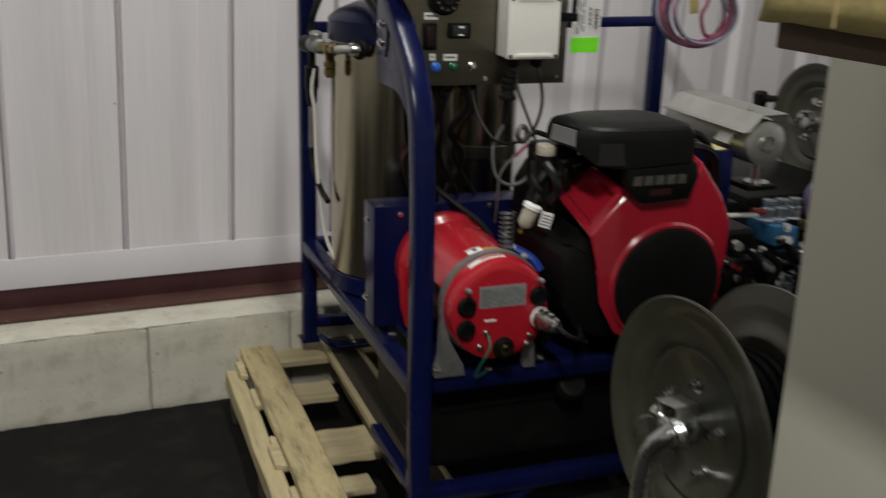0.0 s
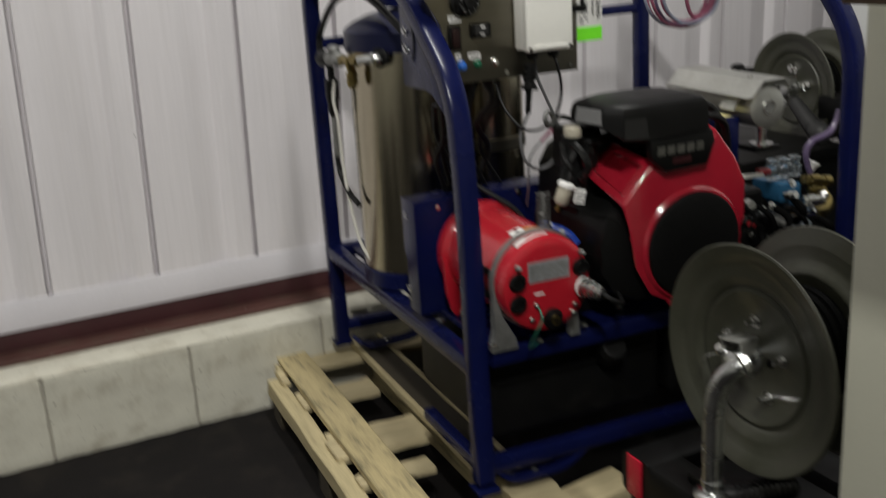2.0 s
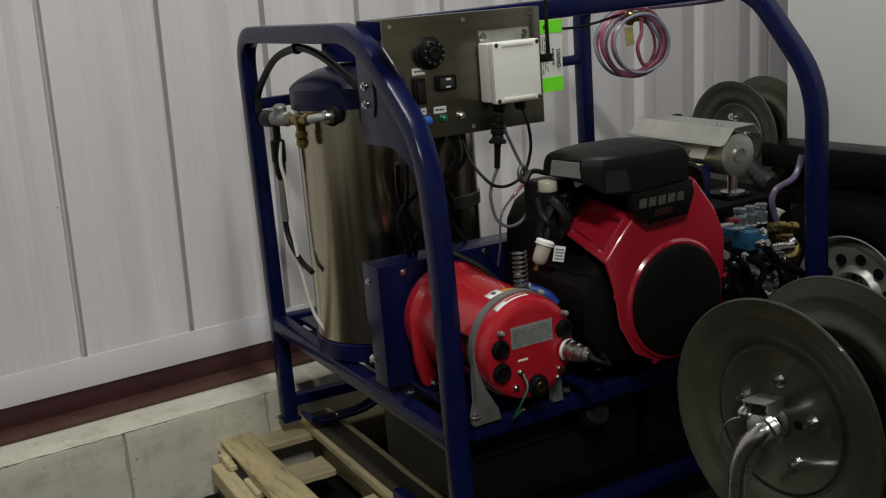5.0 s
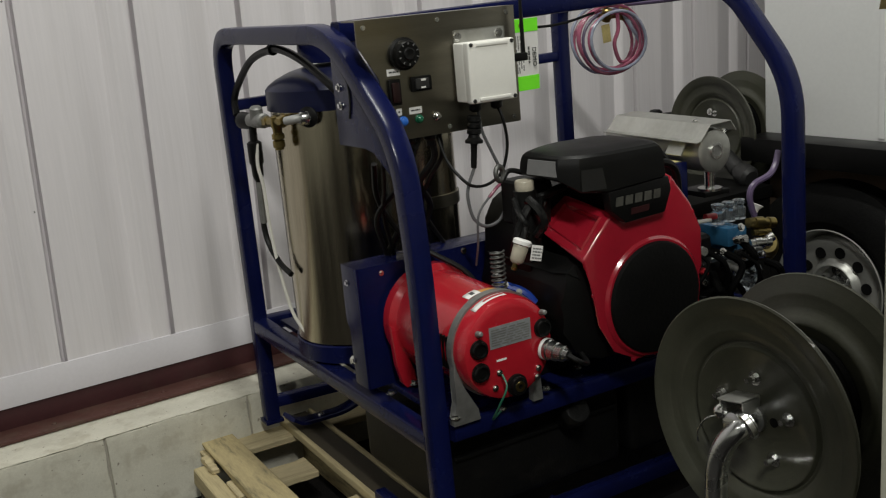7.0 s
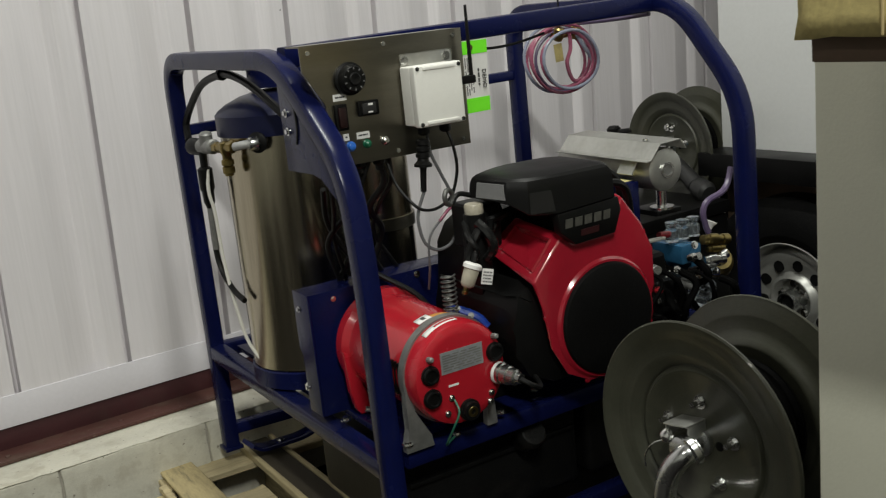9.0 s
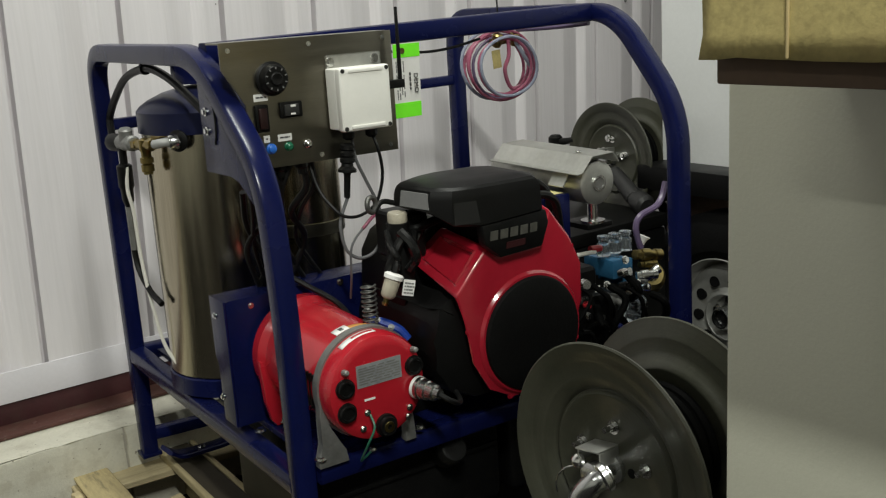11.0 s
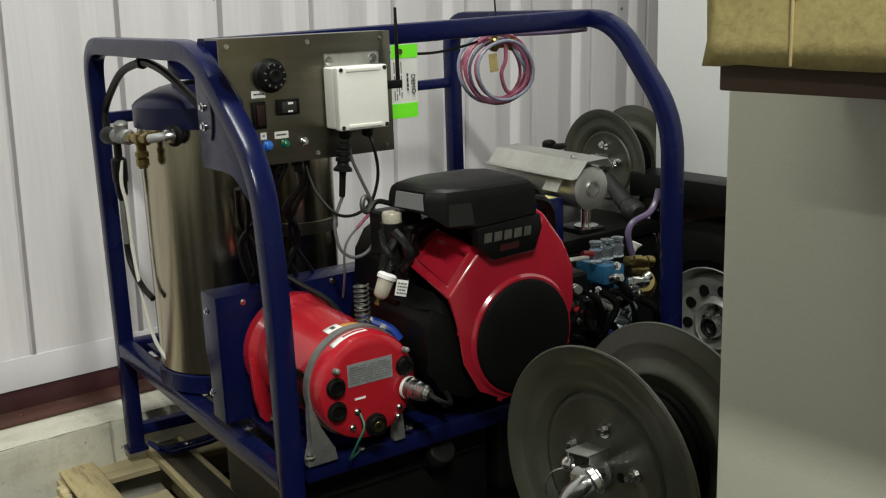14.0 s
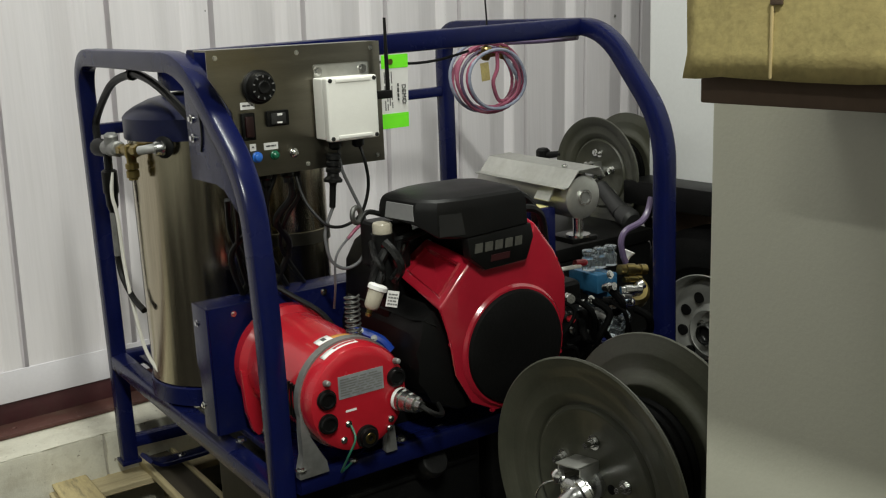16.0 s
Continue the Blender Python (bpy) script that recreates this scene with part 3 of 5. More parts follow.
# second dark jacket behind the panel
DRU = 0.368
bm = B()
lathe(bm, (DRU, 0.66, 0.50), (0, 0, 1), [(0, 0.085), (0.005, 0.09), (0.62, 0.09), (0.63, 0.08)], 48)
burner = part("burner_drum", bm, M_STAIN, skid, "dark brushed steel drum behind the panel")
part("drum_band", lathe(B(), (DRU, 0.66, 0.78), (0, 0, 1), [(0, 0.092), (0.0, 0.095), (0.03, 0.095), (0.03, 0.092)], 48), M_PANEL, burner)

# outlet fittings beside the tank
fit_ = part("outlet_pipe", sweep(B(), fillet([(-0.046, 0.475, 1.060), (-0.030, 0.452, 1.064), (0.012, 0.462, 1.066)], 0.02, 5), 0.0095, 14), M_PIPE, skid, "dull grey outlet pipe")
part("collar", lathe(B(), (-0.024, 0.449, 1.064), (0.55, -0.05, 0), [(0, 0.013), (0.004, 0.0155), (0.018, 0.0155), (0.022, 0.012)], 14), M_GALV, fit_)
part("flange", lathe(B(), (0.002, 0.456, 1.064), (-0.8, -0.6, 0), [(0, 0.022), (0.006, 0.023), (0.010, 0.016)], 18), M_RUBBER, fit_, "black rubber grommet")
bt = B()
cyl(bt, (-0.046, 0.476, 1.060), (-0.054, 0.575, 1.054), 0.0105, 16)
lathe(bt, (-0.0465, 0.478, 1.060), (-0.08, 1, -0.06), [(0, 0.0125), (0.014, 0.0145), (0.018, 0.0105)], 6)
lathe(bt, (-0.053, 0.556, 1.055), (-0.08, 1, -0.06), [(0, 0.0125), (0.018, 0.0125), (0.022, 0.009)], 6)
lathe(bt, (-0.050, 0.520, 1.057), (0, 0, -1), [(-0.014, 0.006), (-0.010, 0.0135), (0.010, 0.0135), (0.016, 0.0105), (0.026, 0.0105), (0.028, 0.014), (0.038, 0.014), (0.040, 0.010), (0.043, 0.0135), (0.056, 0.0135), (0.058, 0.010), (0.062, 0.010)], 14)
part("brass_tee", bt, M_BRASS, skid, "tarnished brass tee with quick coupler")
bt = B()
cyl(bt, (-0.055, 0.580, 1.055), (-0.058, 0.66, 1.052), 0.017, 14, bev=0.004)
cyl(bt, (-0.058, 0.622, 1.04), (-0.060, 0.612, 1.086), 0.015, 12, bev=0.004)
part("pressure_switch", bt, M_CAST, skid, "grey cast switch body")
part("switch_knob", lathe(B(), (-0.060, 0.66, 1.050), (-0.1, 1, 0), [(0, 0.014), (0.02, 0.02), (0.04, 0.02), (0.05, 0.012)], 12), M_RUBBER, skid, "black switch knob")
bt = B()
cyl(bt, (-0.062, 0.645, 1.04), (-0.062, 0.648, 1.00), 0.009, 10)
lathe(bt, (-0.062, 0.648, 1.005), (0, 0.03, -1), [(0, 0.012), (0.004, 0.017), (0.05, 0.017), (0.055, 0.014), (0.080, 0.013), (0.095, 0.008)], 14)
part("cable_boot", bt, M_RUBBER, skid, "black rubber cable boot")
cable(skid, [(0.0, 0.93, 1.04), (0.008, 0.955, 1.08), (0.012, 0.90, 1.13), (0.012, 0.80, 1.18), (0.014, 0.68, 1.203), (0.016, 0.60, 1.203), (0.02, 0.50, 1.18), (0.03, 0.40, 1.135), (0.07, 0.33, 1.06)], 0.009, M_RUBBER, "hose", "black rubber hose looped below the top tube")
part("hose_clip", lathe(B(), (0.014, 0.66, 1.204), (0, 1, 0), [(-0.008, 0.013), (0.008, 0.013)], 10), M_RUBBER, skid)
cable(skid, [(-0.060, 0.635, 1.00), (-0.066, 0.632, 0.95), (-0.060, 0.63, 0.90), (-0.058, 0.628, 0.80), (-0.054, 0.615, 0.71), (-0.042, 0.595, 0.60), (-0.022, 0.565, 0.545), (-0.002, 0.552, 0.512)], 0.0042, M_WIRE, "cable", "white cable")
cable(skid, [(-0.060, 0.655, 0.915), (-0.060, 0.665, 0.83), (-0.058, 0.655, 0.765), (-0.052, 0.61, 0.72), (-0.046, 0.56, 0.70)], 0.007, M_RUBBER, "hose", "short black rubber hose")
cable(skid, [(-0.061, 0.652, 0.92), (-0.061, 0.655, 0.87), (-0.060, 0.66, 0.81)], 0.0085, M_CAST, "hose_sleeve", "frayed grey braided sleeve")

# gusset and control panel
gus = part("side_gusset", prism(B(), [(0.062, 0.978), (0.125, 1.018), (0.160, 1.024), (0.278, 1.020), (0.278, 1.204), (0.255, 1.206), (0.10, 1.082), (0.058, 1.035)], "x", -0.0130, -0.0095, 0.001), M_BLUE, skid, "dark blue gusset plate")
for zz in (1.136, 1.100):
    hexbolt(gus, (-0.013, 0.251, zz), (-1, 0, 0), 0.0062)
part("slot", sweep(B(), smooth_line([(-0.0132, 0.218, 1.165), (-0.0132, 0.206, 1.14), (-0.0132, 0.205, 1.105), (-0.0132, 0.214, 1.078)]), 0.003, 6), M_BLACK, gus)
PV = 0.14
pan = part("control_panel", prism(B(), [(0.0225, 1.030), (0.335, 1.030), (0.335, 1.262), (-0.018, 1.262), (-0.018, 1.215), (0.0225, 1.150)], "y", PV, PV + 0.003, 0.0006), M_PANEL, skid, "brushed steel control panel")
bm = B()
box(bm, -0.018, 0.332, PV + 0.003, 0.20, 1.259, 1.262)
box(bm, 0.332, 0.335, PV + 0.003, PV + 0.12, 1.032, 1.259)
box(bm, 0.0255, 0.332, PV + 0.003, PV + 0.06, 1.030, 1.033)
part("panel_casing", bm, M_PANEL, pan)
for uu, zz in [(-0.002, 1.248), (0.157, 1.249), (0.315, 1.250), (0.165, 1.042), (0.318, 1.042), (0.036, 1.042)]:
    hexbolt(pan, (uu, PV - 0.0005, zz), (0, -1, 0), 0.0034, "rivet")
kn = part("thermostat_dial", lathe(B(), (0.074, PV, 1.193), (0, -1, 0), [(0, 0.030), (0.004, 0.031), (0.010, 0.031), (0.012, 0.0265), (0.026, 0.0245), (0.029, 0.022)], 36), M_BLACK, pan, "black thermostat dial")
part("dial_boss", lathe(B(), (0.074, PV - 0.0285, 1.193), (0, -1, 0), [(0, 0.0125), (0.003, 0.012), (0.004, 0.010), (0.002, 0.002)], 24), M_BLACK, kn)
for k in range(10):
    a = math.pi * (0.1 + 0.2 * k)
    c_, s_ = math.cos(a), math.sin(a)
    plate(kn, "dial_mark", (0.074 + 0.0175 * c_ + 0.0011 * s_, PV - 0.0293, 1.193 + 0.0175 * s_ - 0.0011 * c_), (-s_, 0, c_), (-c_, 0, -s_), 0.0022, -0.0042, 0.0005, M_LGREY)
sw = part("rocker_switch", box(B(), 0.036, 0.062, PV - 0.008, PV, 1.098, 1.148, 0.003), M_BLACK, pan)
part("rocker", box(B(), 0.041, 0.057, PV - 0.013, PV - 0.006, 1.104, 1.142, 0.003), mat("dark_red_switch", (0.014, 0.0025, 0.003), 0.4), sw, "dark red rocker")
sw = part("rocker_switch", box(B(), 0.085, 0.130, PV - 0.008, PV, 1.119, 1.148, 0.003), M_BLACK, pan)
part("rocker", box(B(), 0.092, 0.122, PV - 0.012, PV - 0.006, 1.123, 1.144, 0.003), M_DGREY, sw)
plate(sw, "switch_mark", (0.104, PV - 0.0121, 1.139), (1, 0, 0), (0, 0, 1), 0.010, 0.004, 0.0005, M_WHITE)
plate(sw, "switch_mark", (0.103, PV - 0.0121, 1.125), (1, 0, 0), (0, 0, 1), 0.010, 0.003, 0.0005, M_WHITE)
for k, (uu, zz, ww) in enumerate([(0.038, 1.154, 0.028), (0.050, 1.078, 0.012), (0.078, 1.077, 0.028)]):
    lb = plate(pan, "label", (uu, PV - 0.0002, zz), (1, 0, 0), (0, 0, 1), ww, 0.013, 0.0006, M_WHITE, "small white label")
    bars(lb, (uu + 0.004, PV - 0.0009, zz + 0.004), (1, 0, 0), (0, 0, 1), ww - 0.008, 0.006, 1, M_PRINT, seed=k)
for uu, zz, mm, rr in [(0.063, 1.066, M_BLUEBTN, 0.008), (0.098, 1.066, M_GREENBTN, 0.007), (0.137, 1.066, M_CHROME, 0.007)]:
    bt_ = part("push_button", lathe(B(), (uu, PV, zz), (0, -1, 0), [(0, rr * 1.25), (0.003, rr * 1.25), (0.004, rr), (0.009, rr * 0.9), (0.011, rr * 0.5)], 18), mm, pan)
# enclosure on the panel
bk = part("enclosure_bracket", box(B(), 0.189, 0.306, PV - 0.004, PV - 0.0005, 1.10, 1.225, 0.004), M_ALU, pan, "bare aluminium mounting plate")
for uu in (0.196, 0.292):
    hexbolt(bk, (uu, PV - 0.004, 1.212), (0, -1, 0), 0.0065)
enc = part("junction_box", box(B(), 0.184, 0.287, PV - 0.042, PV - 0.004, 1.087, 1.201, 0.004, 3), M_BOXW, pan, "light grey plastic junction box")
lid = part("lid", box(B(), 0.182, 0.289, PV - 0.064, PV - 0.043, 1.085, 1.203, 0.006, 3), M_BOXW, enc)
for zz in (1.090, 1.193):
    part("lid_ridge", box(B(), 0.200, 0.272, PV - 0.066, PV - 0.0635, zz, zz + 0.006, 0.001), M_BOXW, enc)
for uu in (0.189, 0.282):
    for zz in (1.091, 1.197):
        part("lid_screw", lathe(B(), (uu, PV - 0.0635, zz), (0, -1, 0), [(0, 0.0042), (0.0015, 0.004), (0.0016, 0.002)], 10), M_DGREY, enc)
ant = part("antenna", cyl(B(), (0.338, PV - 0.02, 1.165), (0.338, PV - 0.02, 1.305), 0.0045, 10, 0.0028), M_BLACK, enc, "black stub antenna")
part("antenna_joint", box(B(), 0.287, 0.344, PV - 0.028, PV - 0.012, 1.152, 1.168, 0.003), M_BLACK, enc)
for k, uu in enumerate((0.212, 0.262)):
    part("cable_gland", lathe(B(), (uu, PV - 0.025, 1.088), (0, 0, -1), [(0, 0.015), (0.006, 0.015), (0.008, 0.012), (0.018, 0.012), (0.022, 0.007)], 12), M_BLACK, enc)

# hanging tag
tag = plate(skid, "demo_tag", (0.402, 0.255, 1.0745), (1, 0.08, 0), (0.03, 0, 1), 0.069, 0.154, 0.0012, M_WHITE, "white hanging tag with bright green ends", 0.06)
plate(tag, "tag_band", (0.402, 0.2536, 1.075), (1, 0.08, 0), (0.03, 0, 1), 0.069, 0.031, 0.0006, M_GREEN)
plate(tag, "tag_band", (0.4058, 0.2536, 1.200), (1, 0.08, 0), (0.03, 0, 1), 0.069, 0.028, 0.0006, M_GREEN)
words(tag, "DEMO", (0.455, 0.2545, 1.166), (0, 0, -1), (1, 0.08, 0), 0.0145, M_PRINT)
bars(tag, (0.441, 0.2545, 1.168), (0, 0, -1), (1, 0.08, 0), 0.036, 0.009, 1, M_PRINT, seed=3)
bars(tag, (0.410, 0.2545, 1.193), (0, 0, -1), (1, 0.08, 0), 0.080, 0.024, 4, M_LGREY, seed=5)
part("eyelet", lathe(B(), (0.428, 0.254, 1.214), (0, -1, 0), [(0, 0.006), (0.0018, 0.006), (0.0018, 0.003)], 12), M_BRASS, tag)

# cables below the panel
bt = B()
lathe(bt, (0.208, 0.115, 1.060), (-0.10, 0, -1), [(0, 0.010), (0.004, 0.014), (0.012, 0.014), (0.014, 0.011), (0.018, 0.0145), (0.024, 0.0145), (0.026, 0.011), (0.030, 0.0145), (0.036, 0.0145), (0.038, 0.011), (0.044, 0.012), (0.050, 0.018), (0.055, 0.018), (0.056, 0.008), (0.062, 0.0065), (0.104, 0.006), (0.105, 0.004)], 16)
plug = part("cable_plug", bt, M_RUBBER, skid, "black ribbed cable plug")
cable(plug, [(0.199, 0.115, 0.957), (0.181, 0.115, 0.919), (0.177, 0.112, 0.891), (0.185, 0.108, 0.854), (0.210, 0.105, 0.836), (0.241, 0.105, 0.842), (0.262, 0.108, 0.868), (0.269, 0.112, 0.902), (0.262, 0.115, 0.938), (0.241, 0.118, 0.988), (0.224, 0.118, 1.03), (0.218, 0.115, 1.075)], 0.0034, M_GWIRE, "cable", "grey cable loop")
cable(skid, [(0.262, PV - 0.025, 1.075), (0.264, 0.1, 1.048), (0.271, 0.1, 1.007), (0.267, 0.1, 0.973), (0.25, 0.1, 0.938), (0.217, 0.1, 0.921), (0.185, 0.1, 0.923), (0.167, 0.11, 0.938), (0.152, 0.14, 0.975), (0.145, 0.165, 1.035)], 0.0032, M_RUBBER, "cable", "thin dark cable loop")
cable(skid, [(0.262, 0.05, 0.925), (0.25, 0.1, 0.917), (0.218, 0.1, 0.894)], 0.0034, M_PINK, "cable", "thin pinkish red wire")
cable(skid, [(0.218, 0.1, 0.894), (0.199, 0.1, 0.876), (0.188, 0.1, 0.853), (0.19, 0.11, 0.80), (0.2, 0.14, 0.75)], 0.0024, M_GWIRE, "cable", "pale thin cable")
rc = random.Random(5)
for k in range(7):
    uu = 0.02 + 0.022 * k
    cable(skid, [(uu, PV + 0.02, 1.032), (uu + rc.uniform(-0.02, 0.02), PV + 0.03, 0.98), (uu + rc.uniform(-0.02, 0.03), PV + 0.06, 0.93), (uu + rc.uniform(0.0, 0.05), PV + 0.12, 0.86), (uu + rc.uniform(0.0, 0.08), PV + 0.16, 0.76)], 0.0045 + 0.0012 * (k % 3), M_RUBBER, "cable")
    if k % 2:
        part("panel_gland", lathe(B(), (uu, PV + 0.02, 1.03), (0, 0, -1), [(0, 0.013), (0.008, 0.013), (0.012, 0.009), (0.022, 0.008)], 10), M_BLACK, skid)
cable(skid, [(0.03, PV + 0.08, 0.98), (0.05, 0.26, 0.90), (0.09, 0.25, 0.82), (0.14, 0.22, 0.775), (0.18, 0.16, 0.74), (0.19, 0.10, 0.70)], 0.006, M_RUBBER, "cable", "black cable to the generator")

# belt guard bracket behind the generator
guard = part("bracket_wall", box(B(), -0.022, 0.34, 0.240, 0.250, 0.506, 0.768, 0.0015), M_BLUE, skid, "dark blue upright bracket plate")
part("side_flange", prism(B(), [(0.2405, 0.506), (0.301, 0.506), (0.301, 0.628), (0.315, 0.640), (0.315, 0.768), (0.2405, 0.768)], "x", -0.0265, -0.0222, 0.001), M_BLUE, guard)
part("top_lip", box(B(), -0.0222, 0.34, 0.2502, 0.312, 0.7635, 0.768, 0.001), M_BLUE, guard)
hexbolt(guard, (0.030, 0.240, 0.750), (0, -1, 0), 0.0045)
hexbolt(guard, (-0.0265, 0.290, 0.731), (-1, 0, 0), 0.005)
hexbolt(guard, (-0.0265, 0.298, 0.556), (-1, 0, 0), 0.005)
hexbolt(guard, (0.230, 0.240, 0.757), (0, -1, 0), 0.0055)
hexbolt(skid, (0.008, 0.205, 0.5), (0, 0, 1), 0.008)

# red generator with a grey band
GC, GZ = 0.126, 0.645
gen = part("generator", lathe(B(), (GC, 0.225, GZ), (0, -1, 0), [(0, 0.085), (0.004, 0.112), (0.028, 0.112), (0.04, 0.1005), (0.23, 0.0985), (0.247, 0.0985)], 56), M_RED, skid, "round red generator")
part("band", lathe(B(), (GC, -0.022, GZ), (0, -1, 0), [(0, 0.0995), (0.0, 0.104), (0.018, 0.104), (0.018, 0.0995)], 56), M_CAST, gen, "grey cast clamp band")
part("end_cap", lathe(B(), (GC, -0.040, GZ), (0, -1, 0), [(0, 0.100), (0.026, 0.100), (0.036, 0.096), (0.041, 0.088), (0.0425, 0.078), (0.0425, 0.01)], 56), M_RED, gen, "red end cap with sockets")
FV = -0.0825
for uu in (0.024, 0.228):
    bm = B()
    s = -1 if uu < GC else 1
    prism(bm, [(GC + s * 0.101, 0.645), (GC + s * 0.103, 0.60), (GC + s * 0.101, 0.55), (GC + s * 0.112, 0.520), (GC + s * 0.112, 0.506), (GC + s * 0.052, 0.506), (GC + s * 0.056, 0.530), (GC + s * 0.084, 0.575), (GC + s * 0.093, 0.60)] if s < 0 else [(GC + 0.090, 0.56), (GC + 0.094, 0.506), (GC + 0.07, 0.506), (GC + 0.074, 0.56)], "y", -0.042, -0.024, 0.002)
    ft = part("foot", bm, M_CAST, gen, "grey cast foot")
    hexbolt(gen, (GC + s * 0.106, -0.036, 0.521), (0, 0, 1), 0.008)
bm = B()
prism(bm, [(GC - 0.112, 0.65), (GC - 0.106, 0.56), (GC - 0.096, 0.520), (GC - 0.088, 0.509), (GC - 0.062, 0.509), (GC - 0.066, 0.545), (GC - 0.088, 0.60), (GC - 0.09, 0.64)], "y", 0.188, 0.206, 0.003)
part("foot", bm, M_RED, gen, "red rear foot")
hexbolt(gen, (GC - 0.070, 0.186, 0.515), (0, 0, 1), 0.010)
bm = B()
for k in range(6):
    box(bm, GC - 0.0992, GC - 0.092, -0.017 + 0.012 * k, -0.011 + 0.012 * k, 0.612, 0.676)
part("vent_slots", bm, M_BLACK, gen)
pl = plate(gen, "data_plate", (0.081, FV - 0.0002, 0.655), (1, 0, 0), (0, 0, 1), 0.092, 0.042, 0.0008, M_SILVER, "silver data plate with small print")
bars(pl, (0.085, FV - 0.0012, 0.659), (1, 0, 0), (0, 0, 1), 0.084, 0.034, 7, M_CAST, seed=7)
plate(gen, "label", (0.093, FV - 0.0002, 0.628), (1, 0, 0), (0, 0, 1), 0.022, 0.004, 0.0006, M_WHITE)
for uu, zz in [(0.056, 0.662), (0.056, 0.617), (0.199, 0.670)]:
    so = part("socket", lathe(B(), (uu, FV, zz), (0, -1, 0), [(0, 0.0185), (0.004, 0.0185), (0.0045, 0.0165), (0.010, 0.0155), (0.0105, 0.012), (0.006, 0.011)], 24), M_BLACK, gen, "black breaker button")
    if zz != 0.617:
        part("lug", lathe(B(), (uu + 0.001, FV, zz + 0.030), (0, -1, 0.2), [(0, 0.006), (0.012, 0.005), (0.014, 0.003)], 10), M_CAST, gen)
jk = part("earth_jack", lathe(B(), (0.132, FV, 0.573), (0, -1, 0), [(0, 0.0215), (0.006, 0.0215), (0.007, 0.018), (0.014, 0.017), (0.0145, 0.012)], 24), M_BLACK, gen, "black socket with brass core")
part("brass_core", lathe(B(), (0.132, FV - 0.0135, 0.573), (0, -1, 0), [(0, 0.011), (0.003, 0.010), (0.0032, 0.005), (-0.004, 0.005)], 16), M_BRASS, jk)
pg = B()
lathe(pg, (0.203, FV, 0.627), (0.25, -1, -0.05), [(0, 0.021), (0.014, 0.021), (0.016, 0.0185), (0.030, 0.0185), (0.032, 0.016), (0.046, 0.0155), (0.048, 0.011), (0.058, 0.010)], 20)
pgo = part("cable_connector", pg, M_GALV, gen, "bright metal screw connector")
part("white_collar", lathe(B(), (0.203, FV - 0.001, 0.627), (0.25, -1, -0.05), [(0, 0.0215), (0.006, 0.0215)], 20), M_WHITE, pgo)
cable(gen, [(0.216, FV - 0.055, 0.625), (0.232, -0.152, 0.612), (0.262, -0.135, 0.596), (0.290, -0.085, 0.590), (0.290, -0.040, 0.612), (0.262, 0.005, 0.650), (0.235, 0.04, 0.675)], 0.005, M_RUBBER, "cable")
for uu, zz in [(0.097, 0.606), (0.185, 0.592), (0.181, 0.575), (0.086, 0.578)]:
    hexbolt(gen, (uu, FV, zz), (0, -1, 0), 0.0048)
cable(gen, [(0.098, FV - 0.008, 0.605), (0.096, FV - 0.024, 0.585), (0.082, FV - 0.020, 0.555), (0.082, FV + 0.01, 0.515), (0.10, -0.05, 0.505), (0.126, -0.034, 0.507)], 0.0021, M_GRNW, "earth_wire", "green earth wire")
hexbolt(skid, (0.128, -0.032, 0.507), (0, 0, 1), 0.007)
hexbolt(skid, (0.372, 0.046, 0.506), (0, 0, 1), 0.008)


def curved_label(a0, a1, v0, v1, material, r, name="curved_label", label=""):
    bm = B()
    n = 14
    rows = []
    for v in (v0, v1):
        rows.append([bm.verts.new((GC + r * math.sin(a0 + (a1 - a0) * i / n), v, GZ + r * math.cos(a0 + (a1 - a0) * i / n))) for i in range(n + 1)])
    for i in range(n):
        bm.faces.new((rows[0][i], rows[0][i + 1], rows[1][i + 1], rows[1][i]))
    ob = part(name, bm, material, gen, label)
    so = ob.modifiers.new("thick", "SOLIDIFY")
    so.thickness, so.offset = 0.0006, 1.0
    return ob


curved_label(-0.62, 0.12, -0.063, -0.046, M_WHITE, 0.1004, label="white warning strip")
curved_label(-0.35, 0.08, -0.0575, -0.0515, M_REDC, 0.1010, "label_print")
curved_label(-0.42, -0.12, -0.012, 0.012, M_WHITE, 0.0993, label="white pictogram label")
curved_label(-0.12, 0.42, -0.016, 0.002, M_ORANGE, 0.0993, label="orange and white warning label")
curved_label(-0.30, -0.22, -0.006, 0.006, M_PRINT, 0.0999, "label_print")

# ---------------------------------------------------------------- the engine
eng = part("engine", prism(B(), [(0.282, 0.778), (0.262, 0.765), (0.245, 0.70), (0.247, 0.64), (0.275, 0.59), (0.34, 0.562), (0.56, 0.556), (0.60, 0.60), (0.605, 0.74), (0.56, 0.80)], "y", -0.086, 0.215, 0.034), M_BLACK, skid, "black engine block")
part("cylinder_cowl", prism(B(), [(0.285, 0.868), (0.262, 0.83), (0.255, 0.74), (0.60, 0.74), (0.615, 0.84), (0.56, 0.90), (0.34, 0.90)], "y", 0.026, 0.20, 0.012), M_BLACK, eng)
